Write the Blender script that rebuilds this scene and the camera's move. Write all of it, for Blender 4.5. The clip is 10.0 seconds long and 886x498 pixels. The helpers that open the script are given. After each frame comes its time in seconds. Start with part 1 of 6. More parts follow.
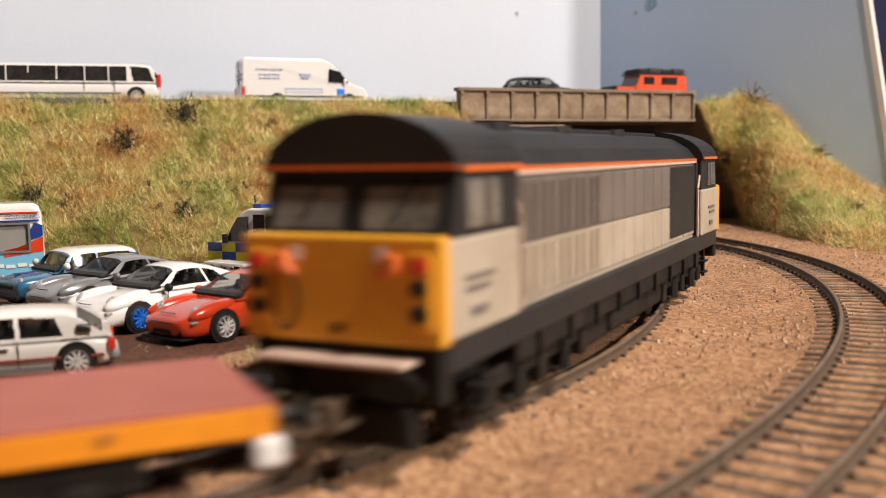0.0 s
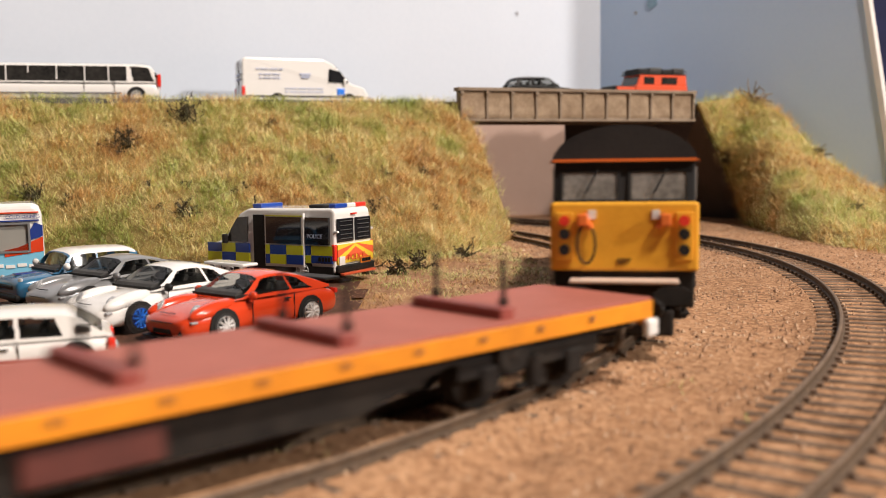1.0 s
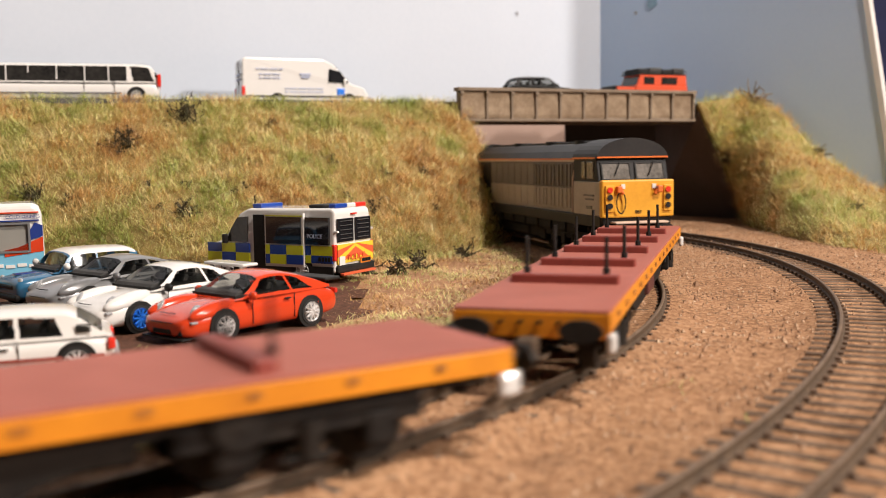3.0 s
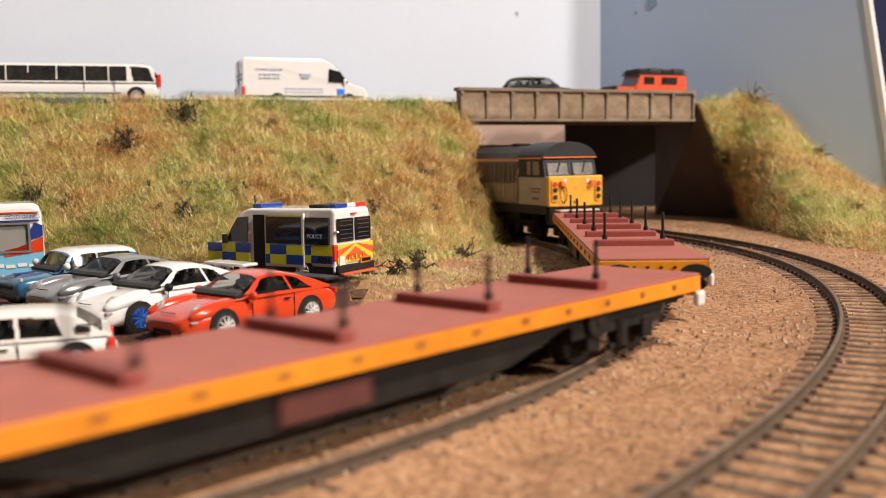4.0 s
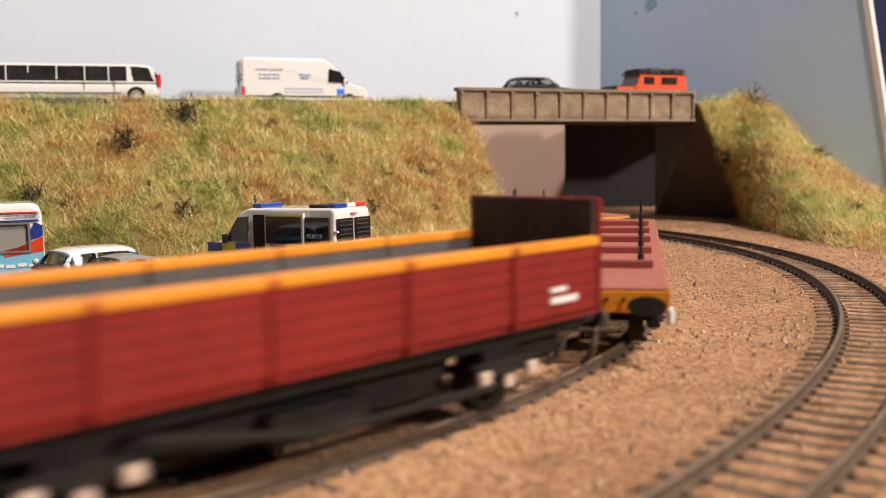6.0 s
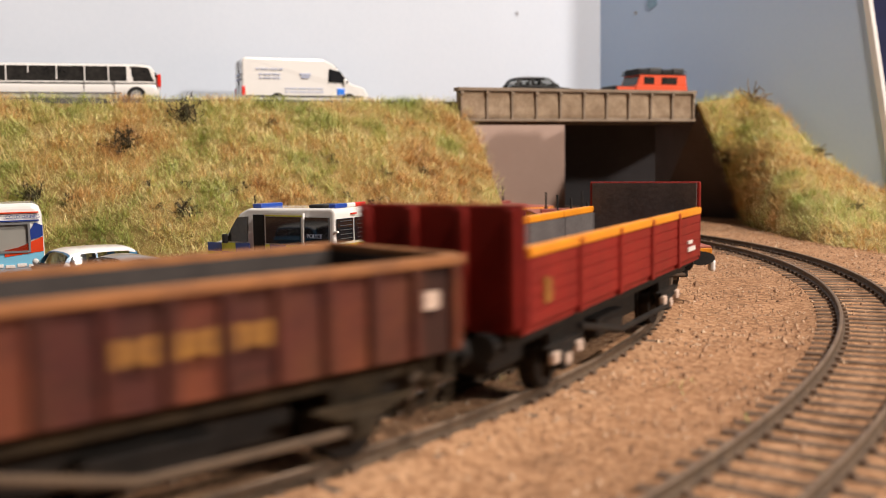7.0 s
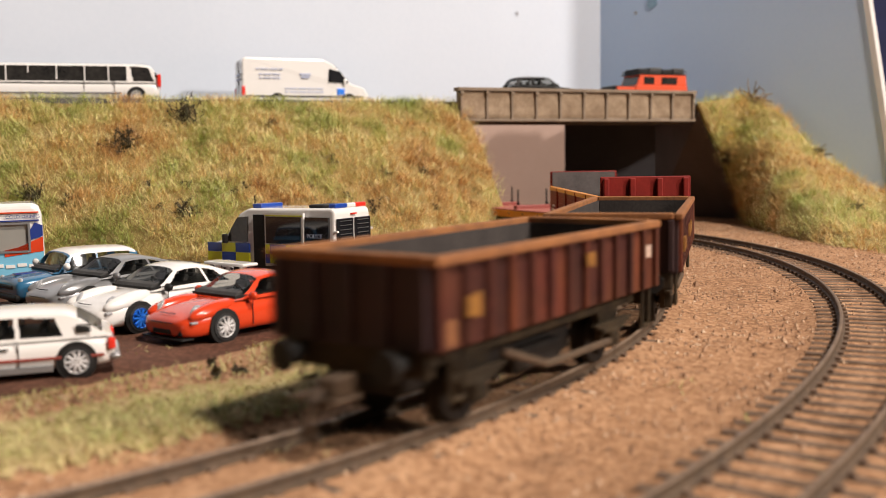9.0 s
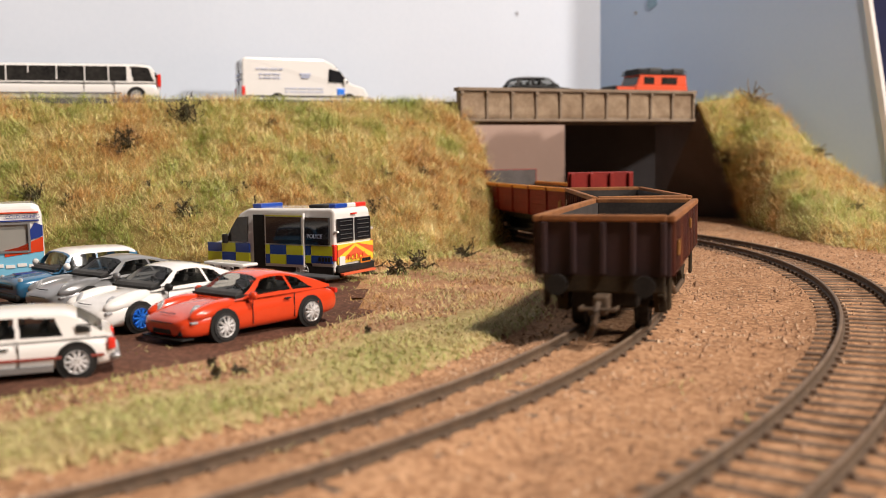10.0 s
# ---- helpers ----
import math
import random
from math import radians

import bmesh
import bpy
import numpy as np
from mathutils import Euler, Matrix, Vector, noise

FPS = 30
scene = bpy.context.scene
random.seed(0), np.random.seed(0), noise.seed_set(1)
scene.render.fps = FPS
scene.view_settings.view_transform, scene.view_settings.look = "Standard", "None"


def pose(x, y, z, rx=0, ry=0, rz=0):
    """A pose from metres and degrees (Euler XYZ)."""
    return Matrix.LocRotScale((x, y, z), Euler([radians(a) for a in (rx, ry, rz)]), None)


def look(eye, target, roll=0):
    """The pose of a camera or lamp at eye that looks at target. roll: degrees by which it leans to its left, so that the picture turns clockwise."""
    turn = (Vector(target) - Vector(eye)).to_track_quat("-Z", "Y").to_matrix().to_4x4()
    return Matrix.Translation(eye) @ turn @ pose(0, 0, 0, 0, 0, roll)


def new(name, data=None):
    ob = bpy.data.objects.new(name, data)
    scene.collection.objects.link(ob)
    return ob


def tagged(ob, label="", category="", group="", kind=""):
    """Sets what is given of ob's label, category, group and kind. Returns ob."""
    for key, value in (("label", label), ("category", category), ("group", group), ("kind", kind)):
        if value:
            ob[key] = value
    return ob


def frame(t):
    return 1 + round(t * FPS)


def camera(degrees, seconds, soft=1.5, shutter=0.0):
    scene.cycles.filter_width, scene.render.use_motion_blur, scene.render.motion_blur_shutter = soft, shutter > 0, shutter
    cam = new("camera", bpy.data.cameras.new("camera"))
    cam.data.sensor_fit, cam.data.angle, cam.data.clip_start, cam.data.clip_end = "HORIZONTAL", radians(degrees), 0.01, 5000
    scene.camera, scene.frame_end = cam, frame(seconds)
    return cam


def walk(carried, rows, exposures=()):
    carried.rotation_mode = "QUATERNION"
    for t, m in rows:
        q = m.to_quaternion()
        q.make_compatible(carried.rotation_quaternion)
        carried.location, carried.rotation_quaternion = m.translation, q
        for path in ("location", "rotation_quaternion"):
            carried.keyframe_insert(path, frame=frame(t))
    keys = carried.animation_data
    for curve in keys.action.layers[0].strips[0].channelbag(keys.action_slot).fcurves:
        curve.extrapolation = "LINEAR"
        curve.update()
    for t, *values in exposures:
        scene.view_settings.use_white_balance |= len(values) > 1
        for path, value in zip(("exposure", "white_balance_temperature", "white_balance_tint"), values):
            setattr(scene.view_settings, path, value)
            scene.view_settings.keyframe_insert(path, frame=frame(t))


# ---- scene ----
# A model railway in 1:76 at its true size, in metres. z = 0 is the top of the rails.
cam = camera(48.84, 10.0, soft=0.65, shutter=0.85)
EYE = (0.0, 0.0, 0.0479)
VIEW = look(EYE, (0.0, 1.0, 0.0479 - math.tan(radians(5.43))), -0.85)
walk(cam, [(0.0, VIEW), (10.0, VIEW)])
cam.data.dof.use_dof = True
cam.data.dof.focus_distance = 0.37
cam.data.dof.aperture_fstop = 18.0
scene.view_settings.exposure = 0.0

# ---- light: a dim hall, a row of tubes overhead and one strong lamp to the side ----
world = bpy.data.worlds.new("hall_air")
scene.world = world
world.use_nodes = True
world.node_tree.nodes["Background"].inputs[0].default_value = (1.0, 0.93, 0.86, 1)
world.node_tree.nodes["Background"].inputs[1].default_value = 0.045


def lamp(name, eye, target, size, watts, colour, size_y=None):
    data = bpy.data.lights.new(name, "AREA")
    data.shape, data.size, data.size_y = "RECTANGLE", size, size_y or size
    data.energy, data.color = watts, colour
    ob = new(name, data)
    ob.matrix_world = look(eye, target)
    return ob


lamp("key_lamp", (2.0, -0.55, 0.98), (0.0, 0.6, 0.05), 0.12, 41, (1.0, 0.91, 0.84))
lamp("ceiling_lamp", (1.10, -0.48, 1.95), (0.0, 0.5, 0.0), 0.22, 69, (1.0, 0.885, 0.80))


# ---- materials ----
def nodes_of(name):
    m = bpy.data.materials.new(name)
    m.use_nodes = True
    nt = m.node_tree
    return m, nt, nt.nodes["Principled BSDF"]


def node(nt, kind, **sockets):
    n = nt.nodes.new(kind)
    for k, val in sockets.items():
        n.inputs[k].default_value = val
    return n


def ramp(nt, fac, stops):
    n = nt.nodes.new("ShaderNodeValToRGB")
    while len(n.color_ramp.elements) < len(stops):
        n.color_ramp.elements.new(0.5)
    for e, (p, c) in zip(n.color_ramp.elements, stops):
        e.position, e.color = p, (*c, 1)
    nt.links.new(fac, n.inputs[0])
    return n


def coords(nt):
    return nt.nodes.new("ShaderNodeTexCoord").outputs["Object"]


def tex(nt, scale, detail=4.0, rough=0.6):
    n = node(nt, "ShaderNodeTexNoise", Scale=scale, Detail=detail, Roughness=rough)
    nt.links.new(coords(nt), n.inputs["Vector"])
    return n


def bump(nt, b, height, strength, dist):
    n = node(nt, "ShaderNodeBump", Strength=strength, Distance=dist)
    nt.links.new(height, n.inputs["Height"])
    nt.links.new(n.outputs[0], b.inputs["Normal"])


def mottled(name, dark, light, scale=200.0, rough=0.6, fine=1500.0, relief=0.25, metal=0.0, coat=0.0, dirt=None, dirt_amount=0.5, each=None):
    """Two scales of variation: patches from dark to light and a fine grain; optional dirt."""
    m, nt, b = nodes_of(name)
    big, small = tex(nt, scale), tex(nt, fine, 3.0)
    mix = nt.nodes.new("ShaderNodeMix")
    mix.data_type = "FLOAT"
    mix.inputs[0].default_value = 0.35
    nt.links.new(big.outputs[0], mix.inputs[2])
    nt.links.new(small.outputs[0], mix.inputs[3])
    col = ramp(nt, mix.outputs[0], [(0.32, dark), (0.68, light)]).outputs[0]
    if dirt:
        spots = tex(nt, scale * 0.45, 6.0, 0.7)
        mask = ramp(nt, spots.outputs[0], [(0.5 - 0.12, (0, 0, 0)), (0.72, (dirt_amount,) * 3)])
        blend = nt.nodes.new("ShaderNodeMix")
        blend.data_type = "RGBA"
        nt.links.new(mask.outputs[0], blend.inputs[0])
        nt.links.new(col, blend.inputs[6])
        blend.inputs[7].default_value = (*dirt, 1)
        col = blend.outputs[2]
    if each:
        info = nt.nodes.new("ShaderNodeObjectInfo")
        tint = ramp(nt, info.outputs["Random"], [(k / (len(each) - 1), c) for k, c in enumerate(each)])
        tone = nt.nodes.new("ShaderNodeMix")
        tone.data_type, tone.blend_type = "RGBA", "MULTIPLY"
        tone.inputs[0].default_value = 1.0
        nt.links.new(col, tone.inputs[6])
        nt.links.new(tint.outputs[0], tone.inputs[7])
        col = tone.outputs[2]
    nt.links.new(col, b.inputs["Base Color"])
    b.inputs["Roughness"].default_value = rough
    b.inputs["Metallic"].default_value = metal
    b.inputs["Coat Weight"].default_value = coat
    if relief:
        bump(nt, b, small.outputs[0], relief, 0.0003)
    return m


def paint(name, colour, rough=0.35, coat=0.3, vary=0.12):
    dark = tuple(c * (1 - vary) for c in colour)
    return mottled(name, dark, colour, 60.0, rough, 900.0, 0.04, 0.0, coat)


def islands(name, stops, rough=0.8, patch=18.0, weight=0.45, sharp=0.15):
    """Each loose piece has its own colour, pulled together in patches."""
    m, nt, b = nodes_of(name)
    geo = nt.nodes.new("ShaderNodeNewGeometry")
    big = tex(nt, patch, 6.0, 0.68)
    wide = ramp(nt, big.outputs[0], [(0.5 - sharp, (0, 0, 0)), (0.5 + sharp, (1, 1, 1))])
    mix = nt.nodes.new("ShaderNodeMix")
    mix.data_type = "FLOAT"
    mix.inputs[0].default_value = weight
    nt.links.new(wide.outputs[0], mix.inputs[2])
    nt.links.new(geo.outputs["Random Per Island"], mix.inputs[3])
    col = ramp(nt, mix.outputs[0], stops)
    nt.links.new(col.outputs[0], b.inputs["Base Color"])
    b.inputs["Roughness"].default_value = rough
    return m


def granular(name, stops, grain, stain):
    """Loose grains: each cell has its own tone and height, over broad stains."""
    m, nt, b = nodes_of(name)
    wob = tex(nt, grain * 0.6, 2.0)
    shift = nt.nodes.new("ShaderNodeMix")
    shift.data_type = "VECTOR"
    shift.inputs[0].default_value = 0.0006
    nt.links.new(coords(nt), shift.inputs[4])
    nt.links.new(wob.outputs["Color"], shift.inputs[5])
    cells = node(nt, "ShaderNodeTexVoronoi", Scale=grain)
    nt.links.new(shift.outputs[1], cells.inputs["Vector"])
    tone = nt.nodes.new("ShaderNodeSeparateColor")
    nt.links.new(cells.outputs["Color"], tone.inputs[0])
    big = tex(nt, 45.0, 6.0, 0.7)
    mix = nt.nodes.new("ShaderNodeMix")
    mix.data_type = "FLOAT"
    mix.inputs[0].default_value = 0.45
    nt.links.new(big.outputs[0], mix.inputs[2])
    nt.links.new(tone.outputs[0], mix.inputs[3])
    col = ramp(nt, mix.outputs[0], [(0.1 + 0.8 * p, c) for p, c in stops])
    mask = ramp(nt, tex(nt, 70.0, 7.0, 0.75).outputs[0], [(0.52, (0, 0, 0)), (0.70, (0.55,) * 3)])
    blend = nt.nodes.new("ShaderNodeMix")
    blend.data_type = "RGBA"
    nt.links.new(mask.outputs[0], blend.inputs[0])
    nt.links.new(col.outputs[0], blend.inputs[6])
    blend.inputs[7].default_value = (*stain, 1)
    nt.links.new(blend.outputs[2], b.inputs["Base Color"])
    b.inputs["Roughness"].default_value = 0.9
    bump(nt, b, tone.outputs[1], 0.7, 0.0005)
    return m


def window_glass(name, tint):
    """Thin clear plastic glazing: it lets light straight through, with a faint shine."""
    m, nt, b = nodes_of(name)
    clear, gloss = node(nt, "ShaderNodeBsdfTransparent"), node(nt, "ShaderNodeBsdfGlossy", Roughness=0.05)
    clear.inputs[0].default_value = (*tint, 1)
    mix = node(nt, "ShaderNodeMixShader", Fac=0.07)
    nt.links.new(clear.outputs[0], mix.inputs[1])
    nt.links.new(gloss.outputs[0], mix.inputs[2])
    nt.links.new(mix.outputs[0], nt.nodes["Material Output"].inputs[0])
    return m


GLASS = mottled("tinted_glass", (0.012, 0.012, 0.014), (0.02, 0.02, 0.022), 80, 0.06, 900, 0.0, 0.0, 0.5)
BLACK = mottled("black_plastic", (0.012, 0.012, 0.012), (0.03, 0.028, 0.026), 150, 0.5)
GRIME = mottled("grimy_black", (0.007, 0.006, 0.006), (0.030, 0.024, 0.019), 160, 0.7, 1800, 0.4)
TYRE = mottled("tyre_rubber", (0.012, 0.012, 0.012), (0.025, 0.025, 0.025), 200, 0.7)
CHROME = mottled("silver_plastic", (0.45, 0.45, 0.46), (0.62, 0.62, 0.63), 200, 0.25, 900, 0.05, 0.8)
WHITE = paint("white_paint", (0.80, 0.78, 0.75))
RAIL_SIDE = mottled("rusty_rail", (0.045, 0.028, 0.016), (0.12, 0.075, 0.042), 300, 0.7, 2500, 0.4)
RAIL_TOP = mottled("worn_rail_top", (0.13, 0.085, 0.055), (0.27, 0.19, 0.13), 120, 0.5, 1200, 0.1, 0.15)
SLEEPER = mottled("weathered_sleeper", (0.10, 0.066, 0.045), (0.22, 0.15, 0.105), 250, 0.85, 1800, 0.5)
BALLAST = granular("sandy_ballast", [(0.0, (0.11, 0.055, 0.028)), (0.25, (0.26, 0.132, 0.066)), (0.6, (0.44, 0.245, 0.13)), (0.9, (0.56, 0.335, 0.19)), (1.0, (0.66, 0.46, 0.30))], 950.0, (0.15, 0.085, 0.05))
GREEN_TURF = granular("verge_turf", [(0.0, (0.15, 0.11, 0.04)), (0.3, (0.30, 0.22, 0.09)), (0.7, (0.44, 0.33, 0.16)), (1.0, (0.54, 0.42, 0.22))], 700.0, (0.20, 0.21, 0.05))
SOIL = granular("red_brown_soil", [(0.0, (0.045, 0.02, 0.013)), (0.5, (0.12, 0.055, 0.034)), (0.9, (0.19, 0.09, 0.058)), (1.0, (0.30, 0.18, 0.12))], 1100.0, (0.06, 0.03, 0.02))
TURF = mottled("scatter_turf", (0.16, 0.12, 0.04), (0.40, 0.28, 0.11), 30, 0.95, 700, 1.0)
CONCRETE = mottled("bridge_concrete", (0.17, 0.125, 0.086), (0.31, 0.245, 0.18), 70, 0.85, 900, 0.5, dirt=(0.10, 0.065, 0.04), dirt_amount=0.5)
BROWN_WALL = mottled("brown_card", (0.36, 0.25, 0.20), (0.41, 0.29, 0.235), 25, 0.85, 700, 0.1)
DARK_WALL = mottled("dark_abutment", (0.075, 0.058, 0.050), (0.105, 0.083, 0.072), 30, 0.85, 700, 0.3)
ROAD = mottled("grey_road", (0.10, 0.095, 0.09), (0.16, 0.15, 0.14), 90, 0.9, 1200, 0.5)
SKY_PALE = mottled("pale_sky_board", (0.55, 0.605, 0.685), (0.60, 0.65, 0.725), 6, 0.7, 300, 0.05)
SKY_BLUE = mottled("blue_sky_board", (0.50, 0.66, 0.90), (0.56, 0.71, 0.93), 7, 0.65, 300, 0.05)
DRAPE = mottled("navy_drape", (0.006, 0.008, 0.03), (0.012, 0.016, 0.07), 20, 0.9)
STAINED = mottled("stained_panel", (0.19, 0.13, 0.08), (0.40, 0.305, 0.205), 110, 0.8, 900, 0.4, dirt=(0.13, 0.075, 0.035), dirt_amount=0.75)
for dull in (GRIME, BLACK, BALLAST, SOIL, GREEN_TURF, TURF, DARK_WALL, SLEEPER):
    dull.node_tree.nodes["Principled BSDF"].inputs["Specular IOR Level"].default_value = 0.18
HALL = mottled("hall_plaster", (0.42, 0.40, 0.37), (0.5, 0.48, 0.44), 2, 0.9, 90, 0.1)


# ---- mesh helpers ----
def part(name, bm, material, parent=None, label="", smooth=False):
    me = bpy.data.meshes.new(name)
    bmesh.ops.recalc_face_normals(bm, faces=bm.faces[:])
    bm.to_mesh(me)
    bm.free()
    if smooth:
        for p in me.polygons:
            p.use_smooth = True
    for m in material if isinstance(material, (list, tuple)) else [material]:
        me.materials.append(m)
    ob = new(name, me)
    ob.parent = parent
    if label:
        tagged(ob, label)
    return ob


def box(bm, x0, x1, y0, y1, z0, z1, bevel=0.0, m=None):
    r = bmesh.ops.create_cube(bm, size=1.0)
    vs = r["verts"]
    for v in vs:
        v.co = Vector((x0 + (v.co.x + 0.5) * (x1 - x0), y0 + (v.co.y + 0.5) * (y1 - y0), z0 + (v.co.z + 0.5) * (z1 - z0)))
    if bevel:
        es = list({e for v in vs for e in v.link_edges})
        r = bmesh.ops.bevel(bm, geom=es, offset=bevel, segments=2, affect="EDGES", profile=0.5)
        vs = list({v for f in r["faces"] for v in f.verts})
    if m is not None:
        bmesh.ops.transform(bm, matrix=m, verts=vs)
    return bm


def boxed(*a, **k):
    return box(bmesh.new(), *a, **k)


def tube(bm, a, b, r, n=10, r2=None):
    a, b = Vector(a), Vector(b)
    d = b - a
    m = Matrix.Translation((a + b) / 2) @ d.to_track_quat("Z", "Y").to_matrix().to_4x4()
    bmesh.ops.create_cone(bm, cap_ends=True, segments=n, radius1=r, radius2=r if r2 is None else r2, depth=d.length, matrix=m)
    return bm


def wire(bm, pts, r, n=6):
    for a, b in zip(pts, pts[1:]):
        tube(bm, a, b, r, n)
    return bm


def prism(bm, outline, axis, lo, hi, bevel=0.0):
    """Extrude a closed outline (pairs) along an axis: 'x' takes (y, z), 'y' takes (x, z), 'z' takes (x, y)."""
    def put(p, d):
        return {"x": (d, p[0], p[1]), "y": (p[0], d, p[1]), "z": (p[0], p[1], d)}[axis]
    A = [bm.verts.new(put(p, lo)) for p in outline]
    B = [bm.verts.new(put(p, hi)) for p in outline]
    fs = [bm.faces.new(A), bm.faces.new(B[::-1])]
    n = len(A)
    for i in range(n):
        fs.append(bm.faces.new((A[i], A[(i + 1) % n], B[(i + 1) % n], B[i])))
    if bevel:
        bmesh.ops.recalc_face_normals(bm, faces=fs)
        bmesh.ops.bevel(bm, geom=list({e for f in fs for e in f.edges}), offset=bevel, segments=2, affect="EDGES", profile=0.5)
    return bm


def sheet(name, verts, faces, material, parent=None, smooth=False):
    me = bpy.data.meshes.new(name)
    me.from_pydata(verts, [], faces)
    me.update()
    if smooth:
        for p in me.polygons:
            p.use_smooth = True
    me.materials.append(material)
    ob = new(name, me)
    ob.parent = parent
    return ob


def empty(name, m=None):
    ob = new(name)
    ob.empty_display_size = 0.01
    if m is not None:
        ob.matrix_world = m
    return ob


def text_on(word, size, parent, m, mat, label):
    """Readable words in the built-in font, as a thin mesh."""
    cu = bpy.data.curves.new("lettering", "FONT")
    cu.body, cu.size, cu.align_x, cu.align_y, cu.extrude = word, 1.0, "CENTER", "CENTER", .04
    tmp = bpy.data.objects.new("lettering", cu)
    me = bpy.data.meshes.new_from_object(tmp)
    bpy.data.objects.remove(tmp)
    me.transform(Matrix.Scale(size, 4))
    me.materials.append(mat)
    ob = new("lettering", me)
    ob.parent = parent
    ob.matrix_local = m
    return tagged(ob, label)


# ---- the two running lines ----
def inner_radius(a):
    f = lambda t: 0.37179 + 0.02885 * t * t + 0.01639 * t ** 3
    if a > 1.0:
        return f(1.0) + 0.0655 * 0.25 * (1 - math.exp(-(a - 1.0) / 0.15))
    return f(a)


def polyline(points):
    p = np.array(points)
    s = np.r_[0, np.cumsum(np.hypot(*np.diff(p, axis=0).T))]
    return p, s


def inner_line():
    c = (-0.29433, 0.42788)
    arc = [(c[0] + inner_radius(a) * math.cos(a), c[1] + inner_radius(a) * math.sin(a)) for a in np.linspace(-1.4, 2.9, 260)]
    a, b = np.array(arc[0]), np.array(arc[1])
    u = (a - b) / np.hypot(*(a - b))
    lead = [tuple(a + u * d) for d in np.linspace(1.3, 0.01, 60)]
    p, s = polyline(lead + arc)
    zero = np.argmin(np.abs(np.arctan2(p[:, 1] - c[1], p[:, 0] - c[0])) + (p[:, 0] < c[0]))
    return p, s - s[zero]


def outer_line():
    c = (-0.74086, 0.4522)
    rr = lambda a: 0.89948 - 0.49935 * a * a - 0.31563 * a ** 3
    arc = [(c[0] + rr(a) * math.cos(a), c[1] + rr(a) * math.sin(a)) for a in np.linspace(-0.42, 0.13, 80)]
    a, b = np.array(arc[0]), np.array(arc[1])
    u = (a - b) / np.hypot(*(a - b))
    lead = [tuple(a + u * d) for d in np.linspace(0.9, 0.01, 40)]
    p, q = np.array(arc[-2]), np.array(arc[-1])
    head = math.atan2(*(q - p)[::-1])
    tail, R, step = [], 0.47, 0.006
    for _ in range(130):
        head += step / R
        q = q + step * np.array((math.cos(head), math.sin(head)))
        tail.append(tuple(q))
    return polyline(lead + arc + tail)


INNER, OUTER = inner_line(), outer_line()


def on_line(line, s):
    p, ss = line
    return np.array((np.interp(s, ss, p[:, 0]), np.interp(s, ss, p[:, 1])))


def sweep(name, line, s0, s1, profile, material, parent, step=0.006):
    """A bar of the given cross-section (offset to the left, height) along a line."""
    ss = np.arange(s0, s1, step)
    V, F, n = [], [], len(profile)
    for s in ss:
        p, q = on_line(line, s - 0.004), on_line(line, s + 0.004)
        u = (q - p) / np.hypot(*(q - p))
        m = (p + q) / 2
        V += [(m[0] - u[1] * w, m[1] + u[0] * w, z) for w, z in profile]
    for i in range(len(ss) - 1):
        for j in range(n):
            k = (j + 1) % n
            F.append((i * n + j, i * n + k, (i + 1) * n + k, (i + 1) * n + j))
    F += [tuple(range(n))[::-1], tuple(range((len(ss) - 1) * n, len(ss) * n))]
    return sheet(name, V, F, material, parent)


GAUGE, BED = 0.0165, -0.0042


def track(line, s0, s1, label):
    t = tagged(empty("railway_track"), label, "railway track", "running lines", "structure")
    for side in (1, -1):
        c = side * (GAUGE / 2 + 0.0005)
        web = [(c - .0011, -.0026), (c + .0011, -.0026), (c + .0011, -.0021), (c + .0004, -.0017), (c + .0004, -.0009), (c + .00055, -.0006), (c + .00055, -.0001),
               (c - .00055, -.0001), (c - .00055, -.0006), (c - .0004, -.0009), (c - .0004, -.0017), (c - .0011, -.0021)]
        r = sweep("rail", line, s0, s1, web, RAIL_SIDE, t)
        sweep("rail_head", line, s0, s1, [(c - .0005, -.0001), (c + .0005, -.0001), (c + .0003, .0001), (c - .0003, .0001)], RAIL_TOP, r)
    me = None
    for s in np.arange(s0 + .004, s1 - .004, 0.0074):
        p, q = on_line(line, s - 0.003), on_line(line, s + 0.003)
        h = math.atan2(*(q - p)[::-1])
        if me is None:
            bm = boxed(-.0013, .0013, -.0155, .0155, BED - .0005, -.0026, bevel=0.0003)
            for side in (1, -1):
                for e in (-.0016, .0016):
                    box(bm, -.0009, .0009, side * (GAUGE / 2 + .0005) + e - .0006, side * (GAUGE / 2 + .0005) + e + .0006, -.0027, -.0018)
            sl = part("sleeper", bm, SLEEPER, t)
            me = sl.data
        else:
            sl = new("sleeper", me)
            sl.parent = t
        j = random.uniform(-1, 1)
        sl.matrix_local = pose((p[0] + q[0]) / 2, (p[1] + q[1]) / 2, random.uniform(-.0002, 0), 0, 0, math.degrees(h) + j)
    return t


track(INNER, -0.62, 0.62, "single line of rusty rails on weathered sleepers, rail tops worn bright")
track(OUTER, 0.55, 1.62, "curving line of rusty rails on closely spaced weathered sleepers")


# ---- ground ----
def smooth01(a, b, x):
    t = min(1.0, max(0.0, (x - a) / (b - a)))
    return t * t * (3 - 2 * t)


def line_dist(line, x, y):
    d = (line[0][:, 0] - x) ** 2 + (line[0][:, 1] - y) ** 2
    return math.sqrt(d.min())


